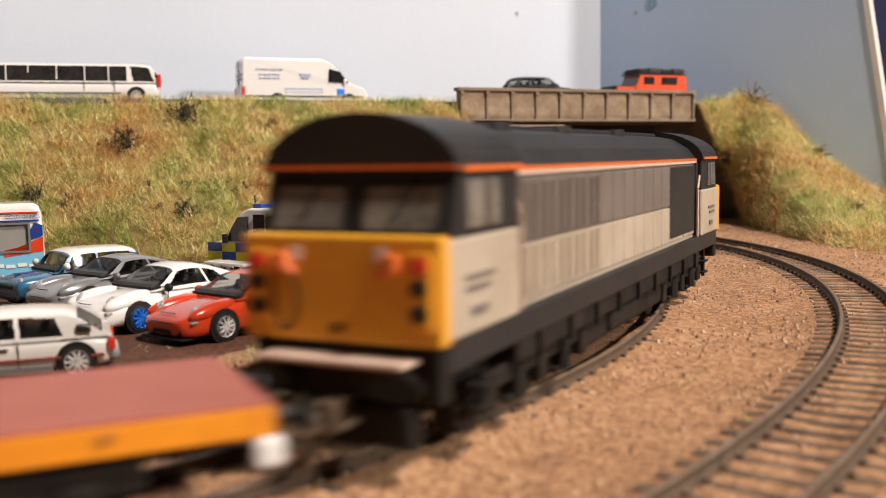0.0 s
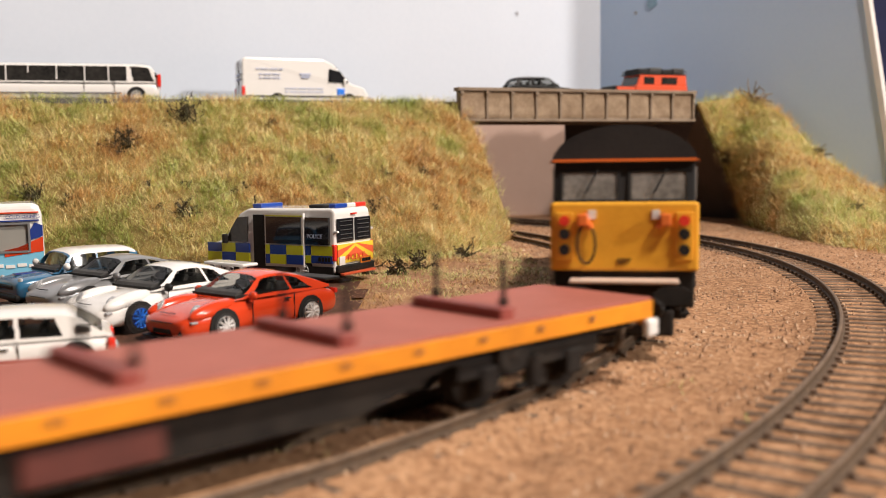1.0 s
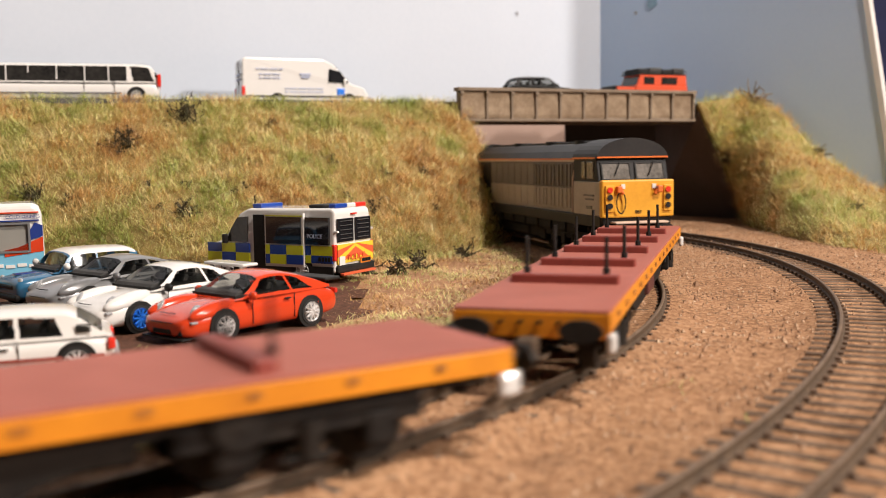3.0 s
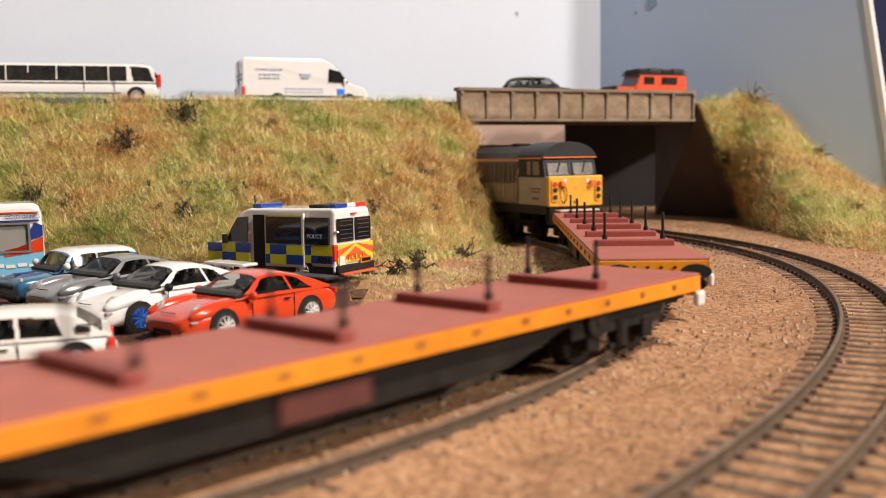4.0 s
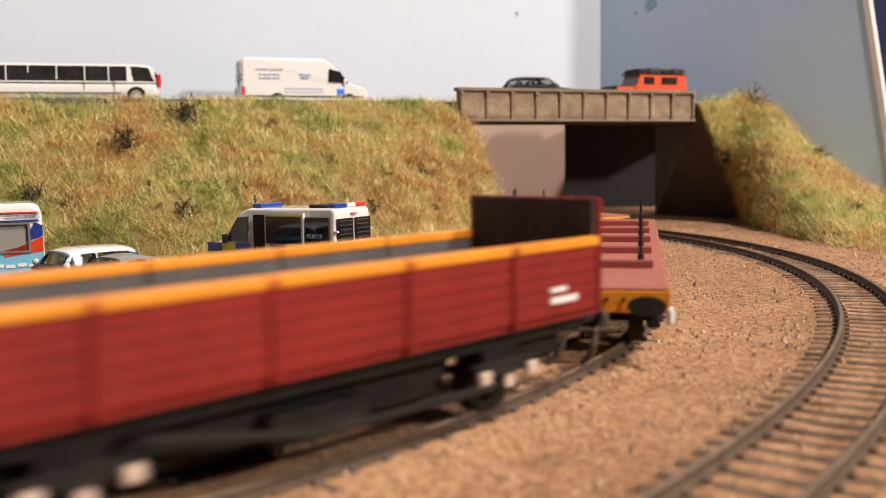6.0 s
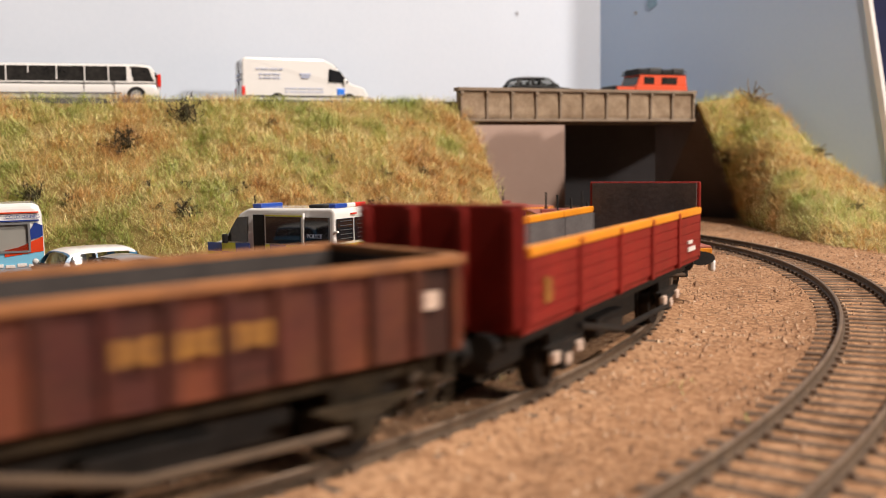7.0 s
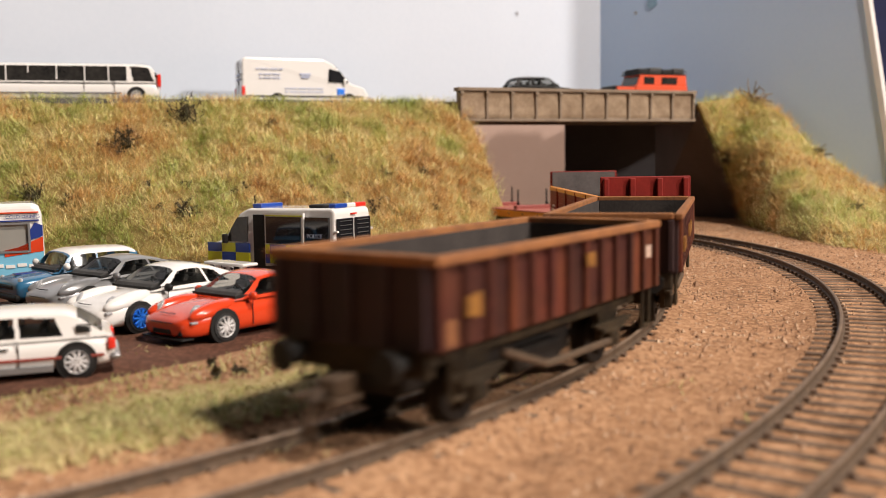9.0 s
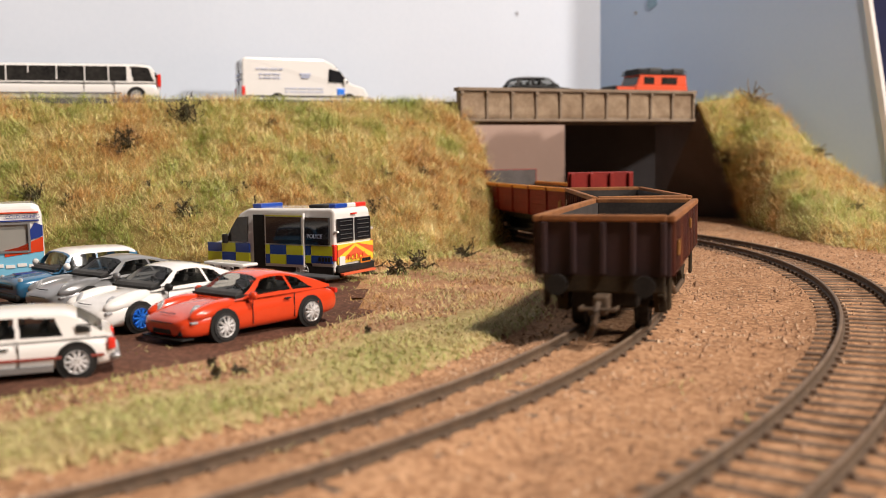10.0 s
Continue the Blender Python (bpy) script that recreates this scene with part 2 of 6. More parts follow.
def verge(x, y):
    """1 on the grass strip between the car park and the inner line."""
    d = line_dist(INNER, x, y)
    inside = math.hypot(x + 0.294, y - 0.428) < 0.385 or x < -0.2
    return (smooth01(0.024, 0.034, d) * (1 - smooth01(0.072, 0.092, d))) * (1 - 0.8 * smooth01(0.26, 0.36, y)) if inside else 0.0


def ground_z(x, y):
    z = BED + 0.0012 * noise.noise((x * 14, y * 14, 0)) + 0.0005 * noise.noise((x * 70, y * 70, 3))
    d = min(line_dist(INNER, x, y), line_dist(OUTER, x, y))
    near = 1 - smooth01(0.014, 0.024, d)
    deep = 0.0017 if line_dist(INNER, x, y) < 0.03 else 0.0012
    z = z * (1 - near) + (BED + 0.0005 * noise.noise((x * 90, y * 90, 5)) + deep) * near
    return z + 0.0022 * verge(x, y)


def grid_sheet(name, xs, ys, height, material):
    V = [(x, y, height(x, y)) for y in ys for x in xs]
    n = len(xs)
    F = [(j * n + i, j * n + i + 1, (j + 1) * n + i + 1, (j + 1) * n + i) for j in range(len(ys) - 1) for i in range(n - 1)]
    return sheet(name, V, F, material, smooth=True)


gx = np.r_[np.linspace(-1.9, -0.45, 20), np.linspace(-0.44, 0.40, 190), np.linspace(0.42, 1.7, 18)]
gy = np.r_[np.linspace(-1.0, -0.02, 14), np.linspace(0.0, 0.8, 190), np.linspace(0.82, 1.7, 16)]
tagged(grid_sheet("ground", gx, gy, ground_z, BALLAST), "sandy brown ballast and soil baseboard", "ground", kind="structure")
tagged(part("baseboard", boxed(-1.9, 1.7, -1.0, 1.7, -0.06, -0.012), HALL), "plain layout baseboard beneath the scenery", "baseboard", kind="structure")

# reddish soil of the car park
def park_z(x, y):
    e = smooth01(0.080, 0.094, line_dist(INNER, x, y))
    return ground_z(x, y) + 0.0016 * e - 0.0008

px, py = np.linspace(-0.42, 0.02, 90), np.linspace(0.12, 0.52, 80)
pv, pf, pidx = [], [], {}
for j, y in enumerate(py):
    for i, x in enumerate(px):
        pidx[i, j] = len(pv)
        pv.append((x, y, park_z(x, y)))
for j in range(len(py) - 1):
    for i in range(len(px) - 1):
        pf.append((pidx[i, j], pidx[i + 1, j], pidx[i + 1, j + 1], pidx[i, j + 1]))
pf = [f for f in pf if line_dist(INNER, pv[f[0]][0], pv[f[0]][1]) > 0.081 + 0.008 * noise.noise((pv[f[0]][0] * 50, pv[f[0]][1] * 50, 2)) and math.hypot(pv[f[0]][0] + 0.294, pv[f[0]][1] - 0.428) < 0.40 and pv[f[0]][0] < -0.030 - 0.35 * max(0, pv[f[0]][1] - 0.36) + 0.02 * noise.noise((pv[f[0]][0] * 30, pv[f[0]][1] * 30, 6))]
tagged(sheet("car_park", pv, pf, SOIL, smooth=True), "reddish brown earth car park", "car park", kind="structure")

# turf of the verge
vx, vy = np.linspace(-0.34, 0.06, 130), np.linspace(0.04, 0.60, 150)
vv = [(x, y, ground_z(x, y) + 0.0012 * smooth01(0.15, 0.5, verge(x, y)) - 0.0006) for y in vy for x in vx]
vf = [(j * 130 + i, j * 130 + i + 1, (j + 1) * 130 + i + 1, (j + 1) * 130 + i) for j in range(149) for i in range(129)]
vf = [f for f in vf if verge(vv[f[0]][0], vv[f[0]][1]) + 0.5 * noise.noise((vv[f[0]][0] * 45, vv[f[0]][1] * 45, 3)) > 0.42 and line_dist(INNER, vv[f[0]][0], vv[f[0]][1]) < 0.058 + 0.02 * noise.noise((vv[f[0]][0] * 25, vv[f[0]][1] * 25, 8))]
tagged(sheet("verge", vv, vf, GREEN_TURF, smooth=True), "straw and green turf verge beside the line", "verge", kind="structure")

# ---- embankment: a hollow shell under the road ----
ROAD_Z = 0.084
ALONG = Vector((0.918, 0.396, 0)).normalized()


def crest_y(x):
    return 0.655 + 0.43 * x


def foot_y(x):
    pts = [(-1.2, 0.16), (-0.5, 0.37), (-0.2, 0.452), (-0.08, 0.462), (-0.01, 0.487), (0.03, 0.555), (0.05, 0.60)]
    return float(np.interp(x, [p[0] for p in pts], [p[1] for p in pts]))


def bank_point(u, k):
    """u: 0 at the far end to 1 at the bridge; k: 0 at the foot to 1 at the crest."""
    xf, xt = -1.0 + u * 1.043, -1.0 + u * 1.014
    f, c = Vector((xf, foot_y(xf), BED - 0.002)), Vector((xt, crest_y(xt), ROAD_Z))
    p = f.lerp(c, k)
    p.z = (BED - 0.002) + (ROAD_Z - BED + 0.002) * (k ** 0.82 if k < 1 else 1)
    n = noise.noise((p.x * 22, p.z * 30, 1)) * 0.006 + noise.noise((p.x * 60, p.z * 70, 2)) * 0.002
    edge = math.sin(math.pi * min(1, max(0, k))) ** 0.5
    return p + Vector((0.2, -0.8, 0.4)) * n * edge * (1 - smooth01(0.985, 1.0, u) * 0.6)


NU, NK = 240, 30
us = [1 - (1 - i / NU) ** 1.6 for i in range(NU + 1)]
bv = [tuple(bank_point(u, k / NK)) for u in us for k in range(NK + 1)]
bf = [(i * (NK + 1) + k, (i + 1) * (NK + 1) + k, (i + 1) * (NK + 1) + k + 1, i * (NK + 1) + k + 1) for i in range(NU) for k in range(NK)]
bank = tagged(sheet("embankment", bv, bf, TURF, smooth=True), "steep embankment covered in green and straw static grass", "embankment", kind="structure")
sol = bank.modifiers.new("shell", "SOLIDIFY")
sol.thickness, sol.offset = 0.004, -1

# road deck over the hollow, from the bank's crest to the backdrop and on past the bridge
def deck_outline():
    front = [(-1.0, crest_y(-1.0) - .003), (0.005, crest_y(0.005) - .003), (0.19, 0.727), (0.212, 0.742)]
    # unseen gap behind the bridge strip, cut to let lamp light onto the brown wall
    return front + [(0.204, 0.800), (0.146, 0.872), (0.140, 0.866), (0.136, 0.777), (-0.012, 0.716), (-0.030, 0.801), (-1.0, 0.379)]

tagged(part("road", prism(bmesh.new(), deck_outline(), "z", 0.0775, ROAD_Z), ROAD), "grey road across the embankment and the bridge", "road", kind="structure")

# ---- backdrop boards ----
CORNER = Vector((0.143, 0.879, 0))
def board(name, a, b, z0, z1, mat, label, thick=0.006):
    a, b = Vector(a), Vector(b)
    d = (b - a).to_2d().normalized()
    n = Vector((-d.y, d.x))
    out = [(a.x, a.y), (b.x, b.y), (b.x + n.x * thick, b.y + n.y * thick), (a.x + n.x * thick, a.y + n.y * thick)]
    return tagged(part(name, prism(bmesh.new(), out, "z", z0, z1), mat), label, "backdrop", kind="structure")

strip = CORNER - ALONG * 0.029
board("backdrop", CORNER - ALONG * 1.28, CORNER, 0.0772, 0.75, SKY_PALE, "pale grey-blue painted sky backdrop board")
# the side board comes towards the viewer and has its end cut on a slant
e0 = CORNER.to_2d()
dirn = Vector((0.168, -0.159)).normalized()
turn = Matrix.Translation((e0.x + .001, e0.y - .002, 0)) @ Matrix.Rotation(math.atan2(dirn.y, dirn.x), 4, "Z")
edge = lambda z: 0.2245 - (min(z, 0.25) - 0.160) * 0.17
bm = prism(bmesh.new(), [(-0.006, 0.0772), (0.115, 0.0772), (0.115, -0.01), (edge(-.01), -0.01), (edge(.25), 0.25), (edge(.25), 0.75), (-0.006, 0.75)], "y", 0.0, 0.006)
side = part("backdrop", bm, SKY_BLUE)
side.matrix_world = turn
tagged(side, "blue-grey painted sky board with slanted white end", "backdrop", kind="structure")
bm = prism(bmesh.new(), [(edge(-.01) + .0004, -0.01), (edge(-.01) + .0046, -0.01), (edge(.25) + .0046, 0.25), (edge(.25) + .0046, 0.75), (edge(.25) + .0004, 0.75), (edge(.25) + .0004, 0.25)], "y", -0.001, 0.007)
part("end_edge", bm, WHITE, side, "white edge strip")
tagged(part("drape", boxed(0.2, 1.6, 1.35, 1.38, -0.06, 1.5), DRAPE), "dark navy drape behind the layout", "drape", kind="structure")

def paint_mark(parent, m, r, mat, label):
    """A small uneven dab on a board, proud of it by a hair."""
    pts = [(r * (1 + .3 * noise.noise((k * 1.7, r * 900, 0))) * math.cos(k * .449), r * (1 + .3 * noise.noise((k * 1.7, 5, r * 900))) * math.sin(k * .449)) for k in range(14)]
    part("paint_mark", prism(bmesh.new(), pts, "z", 0, .0003), mat, parent, label).matrix_world = m


SKY_DAB = mottled("blue_dab", (0.25, 0.42, 0.58), (0.32, 0.50, 0.64), 90, 0.7)
GREY_DAB = mottled("grey_dab", (0.30, 0.31, 0.34), (0.38, 0.39, 0.42), 90, 0.7)
facing = Matrix.Rotation(math.pi / 2, 4, "X")
paint_mark(side, turn @ pose(.050, -.0002, .175) @ facing, .0052, SKY_DAB, "blue paint dab")
paint_mark(side, turn @ pose(.034, -.0002, .168) @ facing, .0014, GREY_DAB, "small grey mark")
wall_turn = Matrix.Rotation(math.atan2(ALONG.y, ALONG.x), 4, "Z")
for back, z, r in ((.055, .168, .0016), (.49, .150, .0011), (.20, .192, .0009)):
    p = strip - ALONG * back
    paint_mark(bpy.data.objects["backdrop"], Matrix.Translation((p.x, p.y, z)) @ wall_turn @ pose(0, -.0002, 0) @ facing, r, GREY_DAB, "small grey mark")

# ---- bridge ----
BL, BR = Vector((0.0127, 0.645, 0)), Vector((0.1865, 0.722, 0))


def bridge():
    d = BR - BL
    L = d.length
    m = Matrix.Translation(BL) @ Matrix.Rotation(math.atan2(d.y, d.x), 4, "Z")
    b = tagged(empty("road_bridge", m), "weathered grey concrete panelled girder road bridge", "bridge", kind="structure")
    part("web", boxed(0, L, 0.0018, 0.006, 0.0715, 0.0915, bevel=.0003), CONCRETE, b)
    part("coping", boxed(-.0012, L + .0012, -.0006, .0078, 0.0905, 0.0928, bevel=.0004), CONCRETE, b)
    part("bottom_flange", boxed(-.0005, L + .0005, -.0004, .0072, 0.0705, 0.0722, bevel=.0003), CONCRETE, b)
    n = 10
    for i in range(n + 1):
        x = .0012 + (L - .0024) * i / n
        r = part("rib", boxed(x - .0008, x + .0008, 0, .0022, 0.072, 0.0906, bevel=.0002), CONCRETE, b)
        if i < n:
            x2 = .0012 + (L - .0024) * (i + 1) / n
            bm = bmesh.new()
            prof = [(.0016, .0728), (.0012, .0750), (.0015, .0800), (.0014, .0860), (.0010, .0896), (.0022, .0896), (.0022, .0728)]
            prism(bm, prof, "x", x + .0009, x2 - .0009)
            part("panel", bm, STAINED, b).matrix_local = pose(0, random.uniform(-.0002, .0002), 0, random.uniform(-.25, .25), 0, 0)
        part("bolt_head", boxed(x - .0013, x + .0013, -.0012, .0004, 0.0882, 0.0902, bevel=.0003), CONCRETE, r, "light square bolt head")
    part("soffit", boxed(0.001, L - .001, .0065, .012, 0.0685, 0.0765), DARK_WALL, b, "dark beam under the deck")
    return b


bridge()

# walls under the deck
def wall(name, pts, z0, z1, mat, label):
    return tagged(part(name, prism(bmesh.new(), pts, "z", z0, z1), mat), label, "wall", kind="structure")

bm = bmesh.new()
# right abutment: a wing wall whose front edge leans outwards to the foot
A = [(0.1885, 0.722, 0.0770), (0.2365, 0.755, -0.006), (0.181, 0.83, -0.006), (0.181, 0.83, 0.0770)]
off = Vector((0.005, 0.003, 0))
v1 = [bm.verts.new(p) for p in A]
v2 = [bm.verts.new(Vector(p) + off) for p in A]
bm.faces.new(v1), bm.faces.new(v2[::-1])
for i in range(4):
    bm.faces.new((v1[i], v1[(i + 1) % 4], v2[(i + 1) % 4], v2[i]))
# unseen slab, added to keep the ceiling lamp off the far wall
SHADE_ROOF = [(0.105, 0.885), (0.27, 0.885), (0.27, 0.985), (0.105, 0.985)]
tagged(part("tunnel_roof", prism(bmesh.new(), SHADE_ROOF, "z", 0.0778, 0.081), DARK_WALL), "unseen board added to keep lamp light off the underpass", "roof", kind="structure")
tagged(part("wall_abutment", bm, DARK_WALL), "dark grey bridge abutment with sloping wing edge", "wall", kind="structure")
wall("wall_hidden", [(0.018, 0.8243), (0.1085, 0.8637), (0.1085, 0.869), (0.018, 0.8296)], -0.006, 0.0768, BROWN_WALL, "plain brown card wall behind the hidden line")
# near-black base colour stands in for the deep shade of the underpass
FAR_CARD = mottled("shaded_card", (0.035, 0.032, 0.034), (0.055, 0.050, 0.052), 30, 0.9, 700, 0.1)
wall("wall_far", [(0.10, 0.975), (0.26, 0.975), (0.26, 0.98), (0.10, 0.98)], -0.006, 0.0773, FAR_CARD, "underpass back wall with shade painted into its colour")

# ---- mound right of the bridge ----
M_FOOT = [(0.231, 0.747), (0.216, 0.69), (0.207, 0.60), (0.209, 0.53), (0.222, 0.49), (0.25, 0.45), (0.45, 0.33)]
M_CREST = [(0.1875, 0.7185, 0.0845), (0.232, 0.760, 0.0912), (0.259, 0.752, 0.0785), (0.280, 0.726, 0.0462), (0.308, 0.698, 0.0188), (0.35, 0.66, 0.0155), (0.57, 0.52, 0.014)]


def between(rows, u):
    t = u * (len(rows) - 1)
    i = min(int(t), len(rows) - 2)
    return Vector(rows[i]).lerp(Vector(rows[i + 1]), t - i)


def mound_point(u, k):
    f, c = between(M_FOOT, u), between(M_CREST, u)
    f = Vector((f.x, f.y, BED - 0.002))
    if k > 1:
        return c + Vector((0.012, 0.055, -0.004)) * (k - 1) * 4
    p = f.lerp(c, k)
    p.z = f.z + (c.z - f.z) * k ** 0.85
    n = noise.noise((p.x * 30, p.y * 30, p.z * 30)) * 0.005 + noise.noise((p.x * 80, p.y * 80, 8)) * 0.0015
    return p + Vector((-0.5, -0.5, 0.5)) * n * math.sin(math.pi * k) ** 0.5


NU2, NK2 = 100, 32
mv = [tuple(mound_point(i / NU2, 1.25 * k / NK2)) for i in range(NU2 + 1) for k in range(NK2 + 1)]
mf = [(i * (NK2 + 1) + k, i * (NK2 + 1) + k + 1, (i + 1) * (NK2 + 1) + k + 1, (i + 1) * (NK2 + 1) + k) for i in range(NU2) for k in range(NK2)]
mound = tagged(sheet("mound", mv, mf, TURF, smooth=True), "grassy mound falling away from the bridge end", "mound", kind="structure")
sol = mound.modifiers.new("shell", "SOLIDIFY")
sol.thickness, sol.offset = 0.003, 1

# ---- train ----
LOCO_YELLOW = mottled("warning_yellow", (0.72, 0.33, 0.02), (0.86, 0.43, 0.035), 60, 0.42, 900, 0.05, dirt=(0.45, 0.20, 0.02), dirt_amount=0.35)
# opaque panes; the grey mottling paints in the pale reflection seen in them
CAB_GLASS = mottled("cab_glass", (0.07, 0.066, 0.06), (0.26, 0.24, 0.215), 120, 0.1, 700, 0.0, 0.0, 0.3)
LOCO_DARK = mottled("dark_grey_paint", (0.018, 0.018, 0.019), (0.036, 0.034, 0.033), 60, 0.5, 900, 0.1)
LOCO_GREY = mottled("mid_grey_paint", (0.14, 0.12, 0.105), (0.20, 0.17, 0.15), 70, 0.5, 900, 0.1, dirt=(0.09, 0.07, 0.05))
LOCO_PALE = mottled("pale_grey_paint", (0.38, 0.32, 0.245), (0.50, 0.43, 0.335), 70, 0.5, 900, 0.1, dirt=(0.28, 0.21, 0.14))
ORANGE_LINE = paint("orange_line", (0.75, 0.17, 0.03))
RED_LENS = paint("red_lens", (0.75, 0.035, 0.02), 0.2)
DECK_RED = mottled("bauxite_deck", (0.35, 0.110, 0.080), (0.47, 0.158, 0.118), 50, 0.62, 900, 0.1, dirt=(0.29, 0.09, 0.065))
BEAM_RED = mottled("bauxite_beam", (0.20, 0.04, 0.03), (0.30, 0.06, 0.042), 80, 0.55, 900, 0.15)
SIDE_YELLOW = mottled("orange_yellow_side", (0.70, 0.24, 0.010), (0.85, 0.32, 0.014), 90, 0.45, 900, 0.1, dirt=(0.42, 0.13, 0.012), dirt_amount=0.6)
WAGON_RED = mottled("crimson_plank", (0.18, 0.012, 0.009), (0.28, 0.022, 0.014), 80, 0.55, 900, 0.12, dirt=(0.08, 0.010, 0.008))
RUST_RED = mottled("faded_maroon", (0.034, 0.010, 0.011), (0.120, 0.032, 0.022), 90, 0.65, 900, 0.3, dirt=(0.15, 0.06, 0.022), dirt_amount=0.6, each=((0.35, 0.38, 0.45), (0.9, 0.8, 0.8), (0.6, 0.55, 0.6), (1.35, 1.15, 0.9), (0.75, 0.7, 0.75)))
RUST = mottled("orange_rust", (0.16, 0.06, 0.022), (0.40, 0.16, 0.045), 120, 0.8, 1200, 0.4, dirt=(0.12, 0.05, 0.02))
LINING = mottled("grey_interior", (0.065, 0.058, 0.055), (0.14, 0.125, 0.118), 60, 0.8, 900, 0.3)
DIRTY_FRAME = mottled("dirty_underframe", (0.012, 0.009, 0.006), (0.06, 0.04, 0.02), 110, 0.8, 1400, 0.4)
LETTER_YELLOW = mottled("faded_yellow_letters", (0.15, 0.06, 0.015), (0.40, 0.18, 0.025), 260, 0.7, 1500, 0.1)
# darker maroon for the wagon ends, their dim light put into the colour
SHADED_MAROON = mottled("shaded_maroon", (0.011, 0.005, 0.007), (0.036, 0.011, 0.014), 90, 0.7, 900, 0.3, dirt=(0.06, 0.024, 0.014), dirt_amount=0.4)
HOLD = mottled("dark_wagon_inside", (0.020, 0.015, 0.013), (0.06, 0.047, 0.04), 60, 0.85, 900, 0.3)
# beam red darkened to carry the shade below the deck
UNDER_RED = mottled("shaded_red_oxide", (0.06, 0.014, 0.010), (0.12, 0.028, 0.02), 90, 0.7)
CREAM = paint("cream_card", (0.62, 0.46, 0.36), 0.6, 0.0)

for dull in (WAGON_RED, RUST_RED, DIRTY_FRAME, LINING, DECK_RED, LOCO_DARK):
    dull.node_tree.nodes["Principled BSDF"].inputs["Specular IOR Level"].default_value = 0.22

TRAIN = []


def wheelset(parent, x, r, spins, z=None):
    bm = bmesh.new()
    tube(bm, (0, -.0125, 0), (0, .0125, 0), .0011, 8)
    for s in (1, -1):
        tube(bm, (0, s * .0074, 0), (0, s * .0105, 0), r, 20)
        tube(bm, (0, s * .0068, 0), (0, s * .0076, 0), r + .0007, 20)
        for k in range(3):
            a = k * 2 * math.pi / 3
            tube(bm, (r * .55 * math.cos(a), s * .0103, r * .55 * math.sin(a)), (r * .55 * math.cos(a), s * .0109, r * .55 * math.sin(a)), r * .16, 6)
    w = part("wheelset", bm, GRIME, parent)
    base = pose(x, 0, r)
    w.matrix_local = base
    spins.append((w, base, r))


def bogie(parent, x, wb, r, spins, n=2, hw=.0125):
    """Side frames, springs and axle boxes with the wheelsets in them."""
    half = wb / 2 * (n - 1) if n > 2 else wb / 2
    for s in (1, -1):
        bm = bmesh.new()
        y0, y1 = (hw, hw + .0018) if s > 0 else (-hw - .0018, -hw)
        box(bm, x - half - .008, x + half + .008, y0, y1, r + .0005, r + .0042, .0004)
        for i in range(n):
            ax = x - half + (2 * half) * i / (n - 1)
            box(bm, ax - .0024, ax + .0024, min(y0, y1) - .0007, max(y0, y1) + .0007, r - .0026, r + .0026, .0005)
        for i in range(n - 1):
            ax = x - half + (2 * half) * (i + .5) / (n - 1)
            tube(bm, (ax, s * (hw + .0016), r - .003), (ax, s * (hw + .0016), r + .003), .0019, 10)
            box(bm, ax - .004, ax + .004, y0, y1, r - .0036, r - .0024, .0003)
        part("bogie_frame", bm, GRIME, parent)
    part("bogie_bolster", boxed(x - .004, x + .004, -hw, hw, r + .001, r + .004), GRIME, parent)
    for i in range(n):
        wheelset(parent, x - half + (2 * half) * i / (n - 1), r, spins)


def buffers(parent, x, sgn, z=.0138, gap=.0113, rad=.0028, oval=False):
    for s in (1, -1):
        bm = tube(bmesh.new(), (x, s * gap, z), (x + sgn * .0045, s * gap, z), .0014, 10)
        if oval:
            o = bmesh.new()
            tube(o, (0, 0, -.0004), (0, 0, .0004), .0032, 20)
            bmesh.ops.transform(o, matrix=pose(x + sgn * .005, s * gap, z) @ Matrix.Rotation(math.pi / 2, 4, "Y") @ Matrix.Diagonal((.72, 1.4, 1, 1)), verts=o.verts[:])
            me = bpy.data.meshes.new("t")
            o.to_mesh(me)
            bm.from_mesh(me)
            o.free()
        else:
            tube(bm, (x + sgn * .0045, s * gap, z), (x + sgn * .0055, s * gap, z), rad, 16)
        part("buffer", bm, BLACK, parent)


def coupling(parent, x, sgn):
    bm = boxed(min(x, x + sgn * .009), max(x, x + sgn * .009), -.0022, .0022, .0068, .0082, .0003)
    wire(bm, [(x + sgn * .004, -.0045, .0085), (x + sgn * .0095, -.0045, .0085), (x + sgn * .0095, .0045, .0085), (x + sgn * .004, .0045, .0085)], .0005)
    box(bm, *sorted((x + sgn * .002, x + sgn * .008)), -.0026, .0014, .0082, .0118, .0006)
    wire(bm, [(x + sgn * .0080, 0, .0100), (x + sgn * .0100, .0002, .0078), (x + sgn * .0104, .0006, .0050), (x + sgn * .0094, .0014, .0026), (x + sgn * .0074, .0026, .0012)], .0008, 8)
    part("coupling", bm, RAIL_SIDE, parent, "brown tension-lock coupling hook")


def bars(parent, name, spec, mat, face, label):
    """Unreadable lettering as plain bars. spec: (u, z, w, h) on a side ('y', value) or an end ('x', value)."""
    ax, at_ = face
    e = .00025
    for u, z, w, h in spec:
        if ax == "y":
            bm = boxed(u, u + w, at_ - e, at_ + e, z, z + h)
        else:
            bm = boxed(at_ - e, at_ + e, u, u + w, z, z + h)
        part(name, bm, mat, parent, label)


